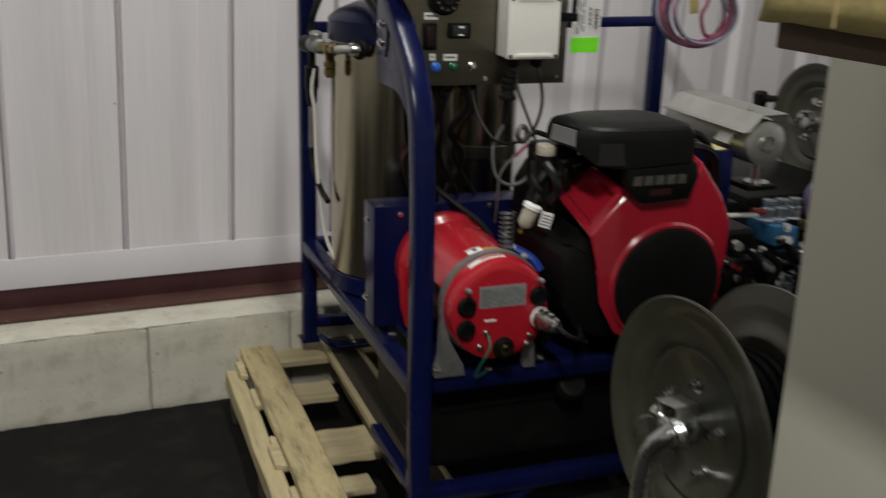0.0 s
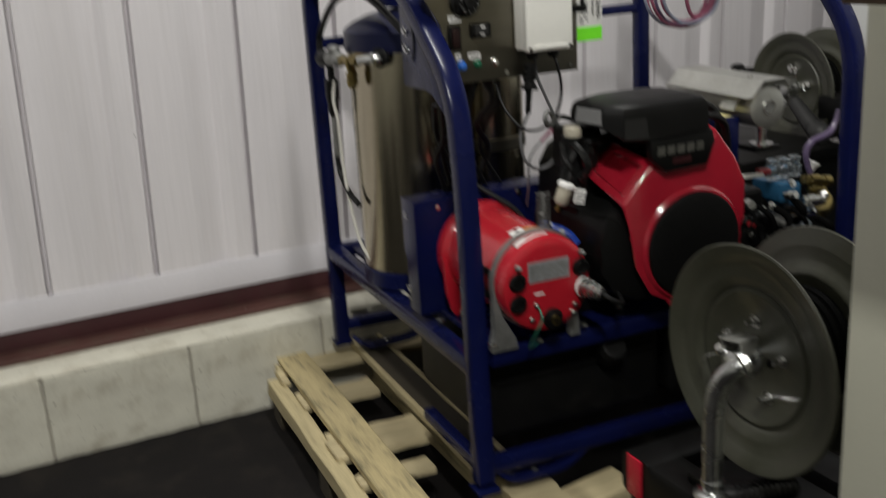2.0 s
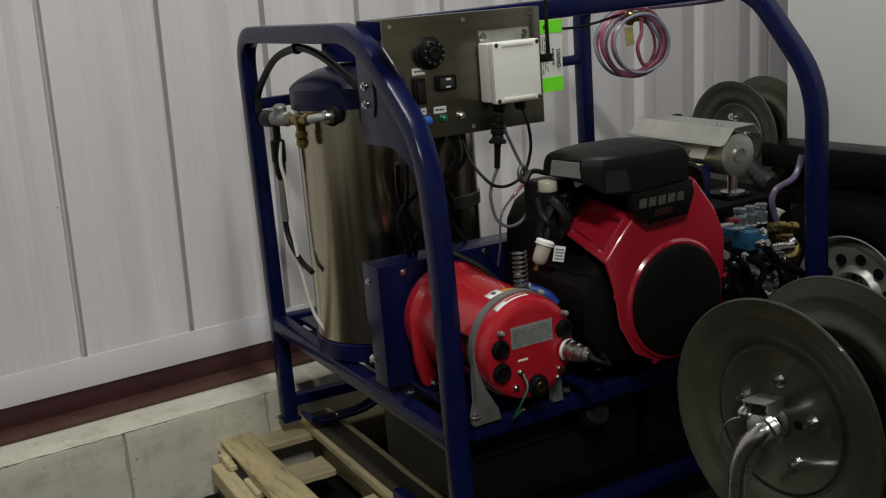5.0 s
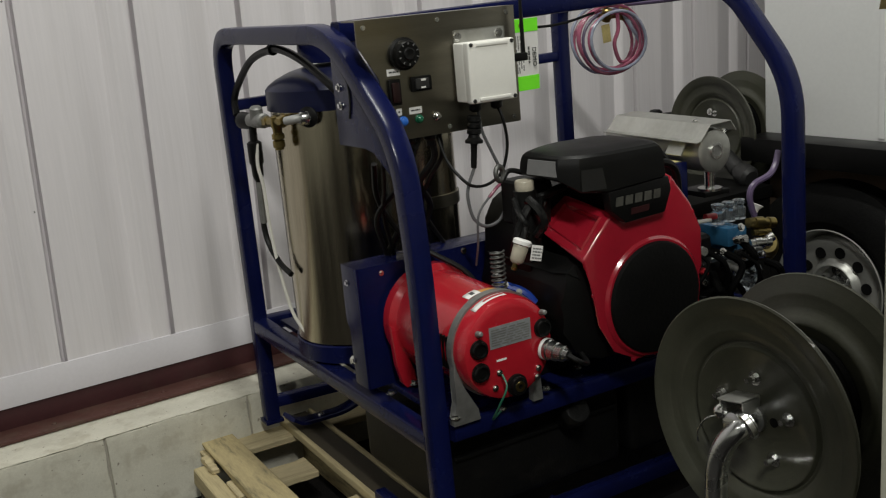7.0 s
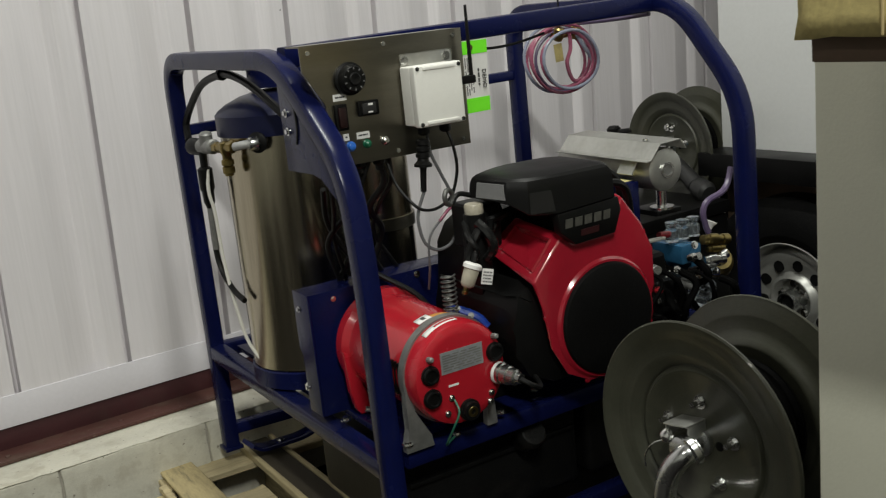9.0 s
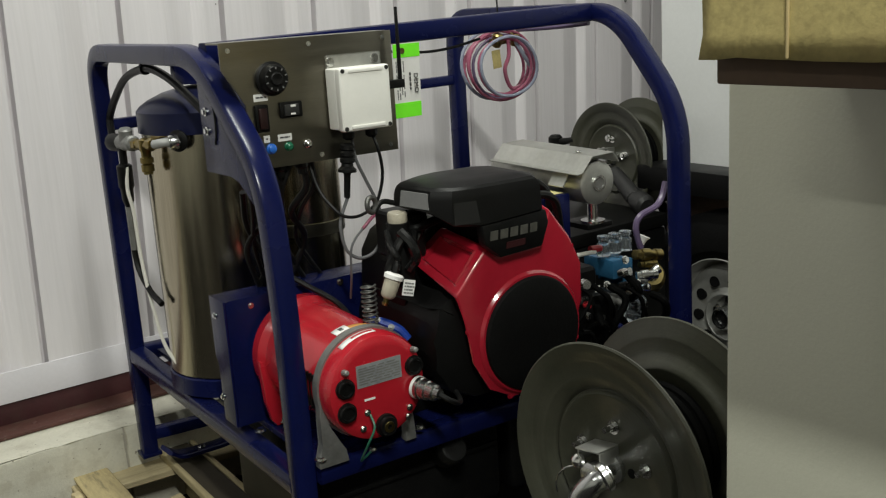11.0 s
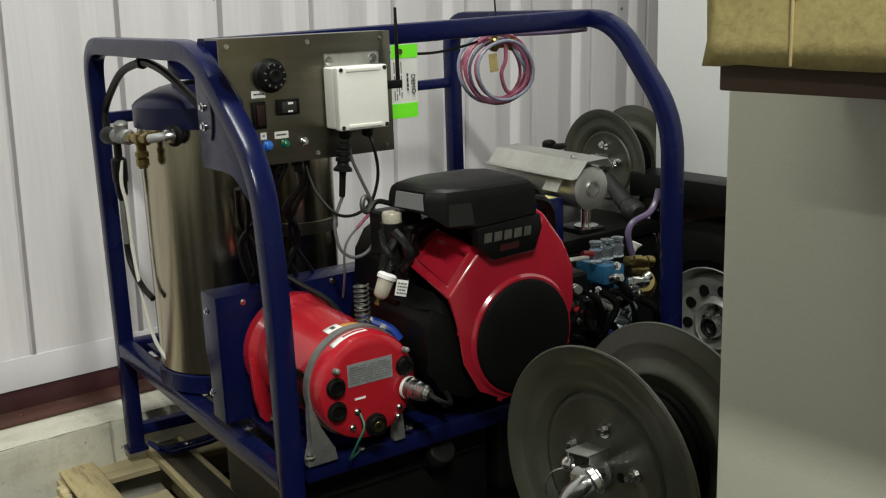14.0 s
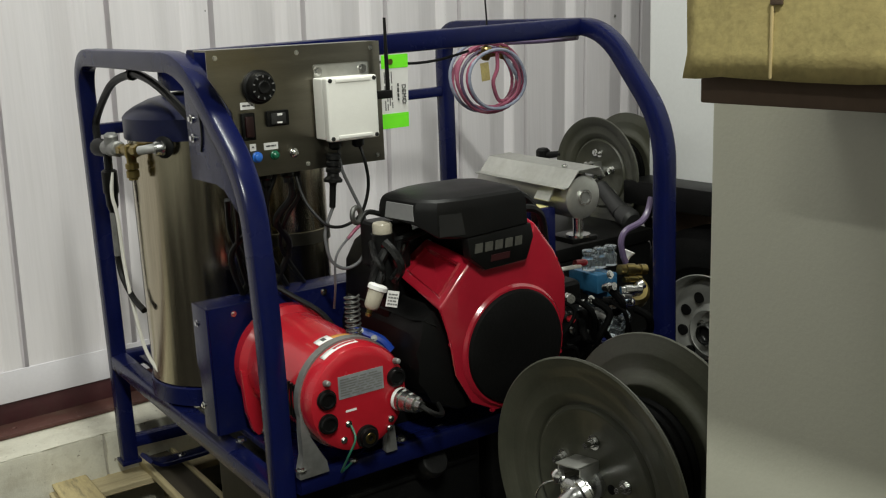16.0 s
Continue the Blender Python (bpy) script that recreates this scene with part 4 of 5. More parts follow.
# red fan cover
FR = [(0.362, 0.866), (0.286, 0.786), (0.304, 0.715), (0.314, 0.648), (0.350, 0.585), (0.405, 0.556), (0.480, 0.556), (0.548, 0.610), (0.588, 0.715), (0.588, 0.790), (0.560, 0.850), (0.512, 0.912), (0.482, 0.846), (0.386, 0.845)]
BK = [(0.344, 0.889), (0.274, 0.830), (0.303, 0.774), (0.322, 0.70), (0.356, 0.600), (0.406, 0.568), (0.482, 0.552), (0.552, 0.606), (0.594, 0.71), (0.596, 0.80), (0.585, 0.868), (0.535, 0.935), (0.495, 0.875), (0.385, 0.875)]
bm = B()
loft(bm, [[(u, 0.02 if z > 0.82 else -0.088, z) for u, z in BK], [(u, -0.107, z) for u, z in FR]])
bmesh.ops.recalc_face_normals(bm, faces=bm.faces[:])
wide_edges = [e for e in bm.edges if e.calc_face_angle(0) > 0.25]
bmesh.ops.bevel(bm, geom=wide_edges, offset=0.006, segments=3, affect="EDGES", profile=0.6)
pan_face = sorted([f for f in bm.faces if f.normal.x < -0.4 and f.normal.z > 0.35], key=lambda f: -f.calc_area())[:1]
bmesh.ops.inset_region(bm, faces=pan_face, thickness=0.0145)
bmesh.ops.inset_region(bm, faces=pan_face, thickness=0.0035, depth=0.0045)
bmesh.ops.inset_region(bm, faces=pan_face, thickness=0.003, depth=-0.021)
shroud = part("fan_cover", bm, M_REDPL, eng, "glossy red fan cover", angle=28)
CU, CZ = 0.455, 0.678
part("cover_ring", lathe(B(), (CU, -0.100, CZ), (0, -1, 0), [(0, 0.124), (0.008, 0.123), (0.013, 0.118), (0.013, 0.108)], 56), M_REDPL, shroud)
scr = part("fan_screen", lathe(B(), (CU, -0.102, CZ), (0, -1, 0), [(0, 0.1135), (0.012, 0.1135), (0.018, 0.110), (0.021, 0.100), (0.023, 0.06), (0.024, 0.002)], 56), M_TYRE, shroud, "black round fan screen")
for uu, zz in [(0.310, 0.712), (0.318, 0.672), (0.400, 0.560), (0.572, 0.64), (0.565, 0.83)]:
    hexbolt(shroud, (uu, -0.103, zz), (0, -1, 0), 0.0045, material=M_REDPL)
# dark badge below the air cleaner
bm = B()
prism(bm, [(0.338, 0.912), (0.342, 0.874), (0.376, 0.846), (0.474, 0.850), (0.492, 0.893), (0.486, 0.920)], "y", -0.129, -0.106, 0.005)
badge = part("badge_panel", bm, M_BLACK, eng, "black front panel of the air cleaner")
xx = 0.352
for k, ww in enumerate((0.021, 0.021, 0.021, 0.021, 0.020)):
    plate(badge, "badge_bar", (xx, -0.1292, 0.882), (1, 0, 0.02), (0.12, 0, 1), ww - 0.004, 0.017, 0.0014, M_BADGE)
    xx += ww + 0.0022
plate(badge, "badge_bar", (0.388, -0.1292, 0.861), (1, 0, 0.02), (0.12, 0, 1), 0.044, 0.012, 0.001, mat("dark_red_badge", (0.03, 0.006, 0.007), 0.4))
# air cleaner cover
PT = [(0.300, 0.062), (0.252, 0.035), (0.243, -0.006), (0.256, -0.082), (0.284, -0.113), (0.340, -0.127), (0.474, -0.132), (0.494, -0.10), (0.496, 0.030), (0.460, 0.062), (0.34, 0.070)]
cu, cv = 0.37, -0.03


def shrink(k, z, dz=0.0):
    return [(cu + (u - cu) * k, cv + (v - cv) * k, z + dz * (u - cu)) for u, v in PT]


bm = B()
LOW = [0.938, 0.946, 0.948, 0.944, 0.921, 0.914, 0.922, 0.922, 0.920, 0.922, 0.930]
loft(bm, [[(p[0], p[1], z - 0.004) for p, z in zip(shrink(0.96, 0), LOW)], [(p[0], p[1], z) for p, z in zip(shrink(1.0, 0), LOW)], shrink(0.985, 0.964), shrink(0.965, 0.974), shrink(0.935, 0.981), shrink(0.88, 0.986), shrink(0.72, 0.991), shrink(0.5, 0.9935), shrink(0.2, 0.994)])
cover = part("air_cleaner_cover", bm, M_BLACK, eng, "black moulded air cleaner cover", angle=22)
for (a, b, z0, z1, mm) in [((0.2425, -0.001), (0.2562, -0.084), 0.949, 0.977, M_LGREY), ((0.284, -0.1135), (0.338, -0.127), 0.920, 0.966, M_CLIP)]:
    a, b = Vector((*a, 0)), Vector((*b, 0))
    d = (b - a).normalized()
    nrm = Vector((d.y, -d.x, 0))
    nrm = nrm if nrm.y < 0 else -nrm
    bm = B()
    q = [a + d * 0.003, b - d * 0.003]
    v8 = [(p + nrm * o + Vector((0, 0, z))) for o in (-0.004, 0.0016) for p, z in ((q[0], z0), (q[1], z0), (q[1] - nrm * 0.004 - d * 0.006, z1), (q[0] - nrm * 0.004 + d * 0.002, z1))]
    loft(bm, [v8[:4], v8[4:]])
    part("cover_clip", bm, mm, cover, "grey moulded cover clip")
part("air_cleaner_base", prism(B(), [(0.375, 0.055), (0.366, 0.03), (0.372, -0.06), (0.385, -0.10), (0.47, -0.11), (0.485, 0.04), (0.45, 0.055)], "z", 0.870, 0.925, 0.006), M_BLACK, eng)
# filler, hoses, filter and spring at the engine's side
fz = part("oil_filler", lathe(B(), (0.237, 0.0, 0.80), (0, 0, 1), [(0, 0.026), (0.08, 0.026), (0.10, 0.022), (0.118, 0.022)], 20), M_BLACK, eng)
part("filler_cap", lathe(B(), (0.237, 0.0, 0.917), (0, 0, 1), [(0, 0.017), (0.002, 0.0185), (0.018, 0.0185), (0.021, 0.0165), (0.0215, 0.002)], 24), M_IVORY, fz, "pale plastic filler cap")
bm = B()
aa, bb, dd = basis((0.5, -1, 0.1))
sweep(bm, [Vector((0.196, 0.02, 0.955)) + (aa * math.cos(t_ * math.pi / 9) + bb * math.sin(t_ * math.pi / 9)) * 0.014 for t_ in range(19)], 0.005, 8)
part("lifting_eye", bm, M_CASTD, eng, "dark steel lifting eye")
for k, pp in enumerate([[(0.20, 0.02, 0.94), (0.225, 0.03, 0.955), (0.26, 0.03, 0.945)],
                        [(0.245, 0.03, 0.865), (0.262, 0.01, 0.895), (0.285, -0.01, 0.905), (0.33, 0.0, 0.91)],
                        [(0.25, 0.04, 0.84), (0.265, 0.03, 0.872), (0.285, 0.02, 0.89), (0.31, 0.02, 0.9)],
                        [(0.255, 0.05, 0.82), (0.262, 0.04, 0.845), (0.28, 0.035, 0.868), (0.30, 0.03, 0.88)],
                        [(0.21, 0.01, 0.80), (0.20, -0.02, 0.84), (0.215, -0.03, 0.88), (0.24, -0.02, 0.90)],
                        [(0.52, 0.0, 0.945), (0.56, -0.01, 0.945), (0.59, -0.01, 0.915), (0.60, 0.0, 0.87)],
                        [(0.52, -0.04, 0.93), (0.555, -0.05, 0.925), (0.585, -0.04, 0.90), (0.61, -0.02, 0.84)]]):
    cable(eng, pp, 0.0085 if k else 0.005, M_RUBBER, "engine_hose")
hexbolt(eng, (0.262, 0.02, 0.835), (-0.5, -1, 0), 0.006)
FD = (0.39, -0.06, 0.92)
fl_ = part("fuel_filter", lathe(B(), (0.182, -0.035, 0.790), FD, [(0, 0.007), (0.003, 0.0115), (0.008, 0.0140), (0.036, 0.0150), (0.042, 0.012)], 24), M_IVORY, eng, "ivory plastic fuel filter bowl")
part("filter_ring", lathe(B(), (0.1965, -0.0372, 0.8242), FD, [(0, 0.0150), (0.001, 0.0182), (0.008, 0.0182), (0.011, 0.0150), (0.012, 0.008)], 24), M_WHITE, fl_)
part("drain_nipple", lathe(B(), (0.182, -0.035, 0.791), (-0.39, 0.06, -0.92), [(0, 0.006), (0.008, 0.005), (0.009, 0.007), (0.014, 0.005)], 10), M_BRASS, fl_)
cable(fl_, [(0.201, -0.038, 0.836), (0.208, -0.034, 0.853), (0.212, -0.01, 0.868), (0.222, 0.01, 0.86)], 0.0065, M_RUBBER, "fuel_line")
tgw = plate(eng, "paper_tag", (0.208, -0.045, 0.793), (1, -0.35, -0.25), (0.25, 0, 1), 0.022, 0.030, 0.0006, M_WHITE, "small white paper tag")
bars(tgw, (0.2105, -0.0475, 0.795), (1, -0.35, -0.25), (0.25, 0, 1), 0.018, 0.024, 4, M_LGREY, seed=9)
for pp, rr_ in [([(0.270, 0.03, 0.925), (0.280, 0.012, 0.910), (0.262, -0.010, 0.885), (0.252, -0.015, 0.855), (0.25, 0.0, 0.82)], 0.009),
                ([(0.31, 0.03, 0.925), (0.300, 0.01, 0.912), (0.282, 0.0, 0.890), (0.264, 0.0, 0.862), (0.25, 0.0, 0.825)], 0.0075),
                ([(0.228, -0.022, 0.905), (0.236, -0.045, 0.885), (0.242, -0.05, 0.86), (0.238, -0.03, 0.835)], 0.010),
                ([(0.212, 0.0, 0.905), (0.204, -0.025, 0.885), (0.208, -0.04, 0.862), (0.216, -0.03, 0.84)], 0.006)]:
    cable(eng, pp, rr_, M_GLOSS, "engine_hose", "glossy black engine hose")
part("carburettor", box(B(), 0.238, 0.30, 0.0, 0.09, 0.84, 0.93, 0.012, 3), M_BLACK, eng)
screw(eng, (0.258, -0.022, 0.872), (-0.3, -1, 0.2), 0.005)
hx = [(0.167 + 0.0135 * math.cos(k * math.pi / 5), 0.005 + 0.0135 * math.sin(k * math.pi / 5), 0.722 + 0.0009 * k) for k in range(100)]
part("coil_spring", sweep(B(), hx, 0.0021, 6), M_CASTD, eng, "dark steel coil spring")
hexbolt(eng, (0.160, 0.0, 0.712), (0, 0, 1), 0.010)
cable(eng, [(0.17, 0.03, 0.735), (0.195, 0.015, 0.730), (0.218, -0.005, 0.716), (0.232, -0.015, 0.695)], 0.0095, M_DBLUE, "fuel_hose", "bright blue hose")
for uu, vv, zz in [(0.150, -0.005, 0.715), (0.178, 0.0, 0.742), (0.195, -0.02, 0.728), (0.17, 0.02, 0.76)]:
    hexbolt(eng, (uu, vv, zz), (-0.3, -0.6, 0.6), 0.0045, material=M_CAST)
part("engine_base", box(B(), 0.27, 0.62, 0.06, 0.2, 0.5065, 0.60, 0.004), M_FRAMEBLK, eng)

# blue box and muffler to the engine's right
bxo = part("coil_box", box(B(), 0.595, 0.665, 0.01, 0.12, 0.79, 0.905, 0.004), M_BLUE, skid, "dark blue steel box")
plate(bxo, "yellow_label", (0.603, 0.02, 0.9055), (1, 0, 0), (0, 1, 0), 0.052, 0.07, 0.0008, mat("yellow_white_label", (0.62, 0.55, 0.25), 0.6), "small yellow and white label")
muf = part("muffler", lathe(B(), (0.718, -0.020, 0.922), (0, 1, 0), [(0, 0.016), (0.0, 0.040), (0.004, 0.046), (0.012, 0.047), (0.31, 0.047), (0.322, 0.040)], 36), M_ALU, skid, "silver cylinder muffler")
part("outlet_ring", lathe(B(), (0.718, -0.019, 0.922), (0, -1, 0), [(0, 0.017), (0.006, 0.017), (0.006, 0.012), (-0.02, 0.012)], 24), M_GALV, muf)
# disc across the bore; grey stands for light reflected inside the pipe
part("lit_bore_disc", lathe(B(), (0.718, -0.021, 0.922), (0, -1, 0), [(0, 0.0122), (0.002, 0.0122)], 20), M_CAST, muf)
shp = [(0.648, 0.950), (0.662, 0.952), (0.690, 0.983), (0.748, 0.985), (0.764, 0.963)]
bm = B()
r0, r1 = [bm.verts.new((u, -0.035, z)) for u, z in shp], [bm.verts.new((u, 0.268, z + 0.002)) for u, z in shp]
for i in range(len(shp) - 1):
    bm.faces.new((r0[i], r0[i + 1], r1[i + 1], r1[i]))
hs = part("heat_shield", bm, M_ALU, muf, "bent aluminised heat shield", flat=True)
so = hs.modifiers.new("thick", "SOLIDIFY")
so.thickness = 0.0016
screw(muf, (0.700, 0.02, 0.986), (0, 0, 1), 0.007)
bm = B()
loft(bm, [[(0.648, 0.01, 0.918), (0.668, 0.01, 0.95), (0.672, 0.06, 0.95), (0.650, 0.06, 0.918)], [(0.646, 0.01, 0.920), (0.666, 0.01, 0.952), (0.670, 0.06, 0.952), (0.648, 0.06, 0.920)]])
part("shield_tab", bm, M_ALU, muf, flat=True)
part("muffler_leg", lathe(B(), (0.718, 0.0, 0.836), (0, 0, 1), [(0, 0.026), (0.005, 0.026), (0.006, 0.011), (0.045, 0.011)], 20), M_GALV, muf)

# pump with its fittings
pump = part("pump", box(B(), 0.655, 0.79, 0.065, 0.22, 0.52, 0.715, 0.02, 3), M_FRAMEBLK, skid, "black pump crankcase with a light blue head")
part("pump_head", box(B(), 0.830, 0.868, 0.062, 0.16, 0.672, 0.716, 0.004), M_LBLUE, pump, "light blue pump head")
part("pump_head_block", box(B(), 0.872, 0.905, 0.075, 0.16, 0.646, 0.708, 0.004), M_LBLUE, pump, "light blue valve block")
part("pump_shelf", box(B(), 0.685, 0.755, -0.02, 0.06, 0.825, 0.836, 0.002), M_FRAMEBLK, skid)
for k in range(3):
    part("valve_cap", lathe(B(), (0.838 + 0.034 * k, 0.10, 0.722), (0, 0, 1), [(0, 0.0155), (0.026, 0.0155), (0.030, 0.011), (0.036, 0.011), (0.037, 0.0145), (0.045, 0.0145), (0.047, 0.010)], 18), M_GLASSY, pump, "clear plastic valve cap")
part("red_plug", lathe(B(), (0.775, 0.075, 0.752), (1, 0, -0.1), [(0, 0.008), (0.03, 0.008), (0.034, 0.005)], 14), M_REDC, pump)
part("side_pipe", cyl(B(), (0.70, 0.06, 0.752), (0.785, 0.07, 0.745), 0.005, 12), M_WIRE, pump)
rp = random.Random(21)
for (u, v, z, du, dv, dz, r, ln, mm, nm) in [
        (0.925, 0.09, 0.708, 1, -0.15, -0.15, 0.015, 0.075, M_BRASS, "brass_fitting"), (0.905, 0.06, 0.652, 1, -0.3, 0.5, 0.013, 0.06, M_CHROME, "chrome_fitting"),
        (0.93, 0.08, 0.685, 1, -0.1, -0.1, 0.009, 0.05, M_BRASS, "brass_fitting"), (0.90, 0.06, 0.668, 1, -0.5, 0, 0.013, 0.05, M_CHROME, "chrome_fitting"),
        (0.83, 0.06, 0.640, 0.2, -1, 0.2, 0.013, 0.04, M_CHROME, "chrome_fitting"), (0.77, 0.02, 0.655, 0.3, -1, -0.2, 0.012, 0.045, M_CAST, "chrome_fitting"),
        (0.86, 0.05, 0.575, 0.1, -0.4, 1, 0.030, 0.06, M_GLASSY, "glass_bowl"), (0.74, 0.01, 0.60, 0, -1, 0.1, 0.014, 0.03, M_CHROME, "chrome_fitting"),
        (0.78, 0.00, 0.56, 0.3, -1, 0.3, 0.012, 0.03, M_CHROME, "chrome_fitting"), (0.70, 0.02, 0.70, -0.3, -1, 0.1, 0.011, 0.025, M_CHROME, "chrome_fitting"),
        (0.70, 0.015, 0.655, -0.2, -1, 0, 0.008, 0.02, M_REDC, "red_button"), (0.81, 0.02, 0.70, 0.2, -1, 0.3, 0.010, 0.03, M_CHROME, "chrome_fitting")]:
    p, d = Vector((u, v, z)), Vector((du, dv, dz)).normalized()
    part(nm, lathe(B(), p, d, [(0, r * 0.8), (ln * 0.2, r * 0.8), (ln * 0.22, r), (ln * 0.55, r), (ln * 0.57, r * 0.75), (ln * 0.75, r * 0.75), (ln * 0.77, r * 0.92), (ln, r * 0.9), (ln, r * 0.5)], 12), mm, pump)
cable(pump, [(0.905, 0.07, 0.650), (0.930, 0.06, 0.634), (0.965, 0.06, 0.632), (0.995, 0.08, 0.648), (0.99, 0.10, 0.672)], 0.014, M_BRASS, "brass_elbow", "brass elbow")
lv = plate(pump, "label", (0.735, 0.018, 0.672), (1, 0, 0), (0.2, 0, 1), 0.012, 0.014, 0.0006, M_WHITE)
for k in range(9):
    u, z = 0.68 + 0.028 * k, 0.56 + rp.uniform(0, 0.16)
    cable(pump, [(u, 0.015, z), (u + rp.uniform(-0.03, 0.03), -0.02, z + rp.uniform(-0.03, 0.03)), (u + rp.uniform(0, 0.05), -0.005, z - 0.05), (u + 0.03, 0.03, z - 0.07)], 0.005 + 0.002 * (k % 3), M_HOSEBLK, "pump_hose")
    if k % 2:
        hexbolt(pump, (u, 0.012, z + 0.03), (0.1, -1, 0.3), 0.007)
for k in range(22):
    u, v, z = rp.uniform(0.655, 0.90), rp.uniform(0.0, 0.02), rp.uniform(0.54, 0.68)
    d = Vector((rp.uniform(-0.4, 0.6), -1, rp.uniform(-0.3, 0.6))).normalized()
    r = rp.uniform(0.004, 0.011)
    part("pump_fitting", lathe(B(), (u, v + 0.02, z), d, [(0, r * 0.8), (r, r * 0.8), (r * 1.1, r), (r * 2.4, r), (r * 2.6, r * 0.6)], 6 if k % 2 else 12), (M_GLOSS, M_CHROME, M_GLOSS, M_CASTD, M_GLOSS, M_GALV)[k % 6], pump)
part("manifold", box(B(), 0.66, 0.80, 0.018, 0.062, 0.53, 0.665, 0.008), M_RUBBER, pump)
for k in range(4):
    u, z = 0.66 + 0.05 * k, 0.68 - 0.012 * (k % 4)
    cable(pump, [(u, 0.0, z + 0.03), (u + 0.02, -0.03, z), (u + rp.uniform(-0.02, 0.04), -0.02, z - 0.06), (u + 0.01, 0.01, z - 0.12)], 0.0045 + 0.002 * (k % 3), M_HOSEBLK, "pump_hose")
cable(skid, [(0.936, 0.08, 0.725), (0.927, 0.08, 0.745), (0.921, 0.08, 0.777), (0.937, 0.08, 0.801), (0.986, 0.08, 0.815), (1.012, 0.085, 0.835), (1.028, 0.09, 0.865)], 0.0075, M_PURPLE, "hose", "mauve plastic hose")
part("funnel_cap", lathe(B(), (0.955, 0.10, 0.725), (0.4, -0.2, 1), [(0, 0.007), (0.012, 0.009), (0.022, 0.015), (0.023, 0.003)], 18), M_WHITE, skid)
part("battery", box(B(), 0.70, 0.95, 0.36, 0.56, 0.49, 0.69, 0.008), M_BLACK, skid, "black battery case")

# fuel and water tanks under the deck
tk = part("fuel_tank", box(B(), 0.035, 0.475, 0.035, 0.43, 0.262, 0.452, 0.028, 4), M_TANKPL, skid, "black moulded fuel tank with a round cap")
part("tank_ridge", box(B(), 0.05, 0.46, 0.028, 0.05, 0.395, 0.405, 0.003), M_TANKPL, tk)
part("tank_cap", lathe(B(), (0.322, 0.030, 0.412), (0, -0.80, 0.6), [(0, 0.026), (0.030, 0.026), (0.032, 0.031), (0.050, 0.030), (0.054, 0.027), (0.056, 0.020), (0.054, 0.004)], 28), M_TANKPL, tk, "scuffed dark tank cap")
part("float_tank", box(B(), 0.50, 0.94, 0.035, 0.43, 0.262, 0.458, 0.028, 4), M_TANKPL, skid, "black moulded float tank")

# coiled clear hoses hung from the top of the frame
hang = part("valve_block", cyl(B(), (0.840, 0.50, 1.200), (0.925, 0.50, 1.204), 0.009, 12), M_BRASS, skid, "brass valve block below the top tube")
for u in (0.86, 0.915):
    part("valve_knob", lathe(B(), (u, 0.50, 1.188), (0, -0.3, 1), [(0, 0.010), (0.012, 0.014), (0.030, 0.014), (0.034, 0.010)], 12), M_BRASS, hang)
plate(hang, "card_tag", (0.838, 0.487, 1.135), (1, 0, 0.1), (-0.1, 0, 1), 0.026, 0.045, 0.001, M_CARD, "brown card tag")
HC = Vector((0.872, 0.50, 1.146))
for k in range(7):
    rr = 0.084 + rp.uniform(-0.012, 0.010)
    cc = HC + Vector((rp.uniform(-0.008, 0.008), 0.010 * (k - 3), rp.uniform(-0.012, 0.004)))
    pts = []
    for i in range(31):
        a = 2 * math.pi * i / 30
        pts.append(cc + Vector((rr * 1.02 * math.cos(a), -0.15 * rr * math.cos(a) + 0.003 * math.sin(3 * a), rr * 0.95 * math.sin(a))))
    part("hose_loop", sweep(B(), pts, 0.0042, 8), M_PINK if k in (1, 2, 4, 6) else (M_PURPLE if k == 3 else M_CLEAR), hang, "coiled pinkish clear hose" if k % 2 else "coiled bluish clear hose")
cable(hang, [(0.890, 0.49, 1.21), (0.882, 0.48, 1.165), (0.868, 0.48, 1.13), (0.885, 0.48, 1.085), (0.93, 0.49, 1.085)], 0.0052, M_PINK, "hose_end")
cable(hang, [(0.905, 0.49, 1.21), (0.925, 0.48, 1.17), (0.96, 0.48, 1.12)], 0.0052, M_CLEAR, "hose_end")
cable(skid, [(0.925, 0.50, 1.226), (0.965, 0.42, 1.228), (0.985, 0.35, 1.232), (0.99, 0.30, 1.236)], 0.006, M_PURPLE, "hose", "mauve hose tied under the top tube")
cable(skid, [(0.40, 0.285, 1.215), (0.50, 0.29, 1.205), (0.58, 0.295, 1.208), (0.66, 0.295, 1.222)], 0.003, M_RUBBER, "cable")
cable(skid, [(0.868, 0.50, 1.235), (0.868, 0.50, 1.285), (0.864, 0.50, 1.345)], 0.0022, M_RUBBER, "cable_tie", "black cable tie end")
part("tie_knot", lathe(B(), (0.868, 0.50, 1.232), (0, 0, 1), [(0, 0.008), (0.010, 0.008)], 10), M_RUBBER, skid)

# ---------------------------------------------------------------- hose reels
DISC = [(0.009, 0.001), (0.009, 0.100), (0.0062, 0.103), (0.0062, 0.106), (0.0115, 0.1095), (0.0115, 0.112), (0.008, 0.1145), (0.0055, 0.119), (0.001, 0.127), (-0.001, 0.133), (-0.0005, 0.152),
        (-0.0025, 0.1545), (-0.009, 0.176), (-0.010, 0.180), (-0.008, 0.1825), (-0.0045, 0.1815), (-0.004, 0.177), (0.002, 0.156), (0.0025, 0.152), (0.002, 0.134),
        (0.004, 0.1285), (0.0085, 0.120), (0.0145, 0.113), (0.0145, 0.108), (0.012, 0.105), (0.012, 0.001)]
REEL_WIDE = 0.135


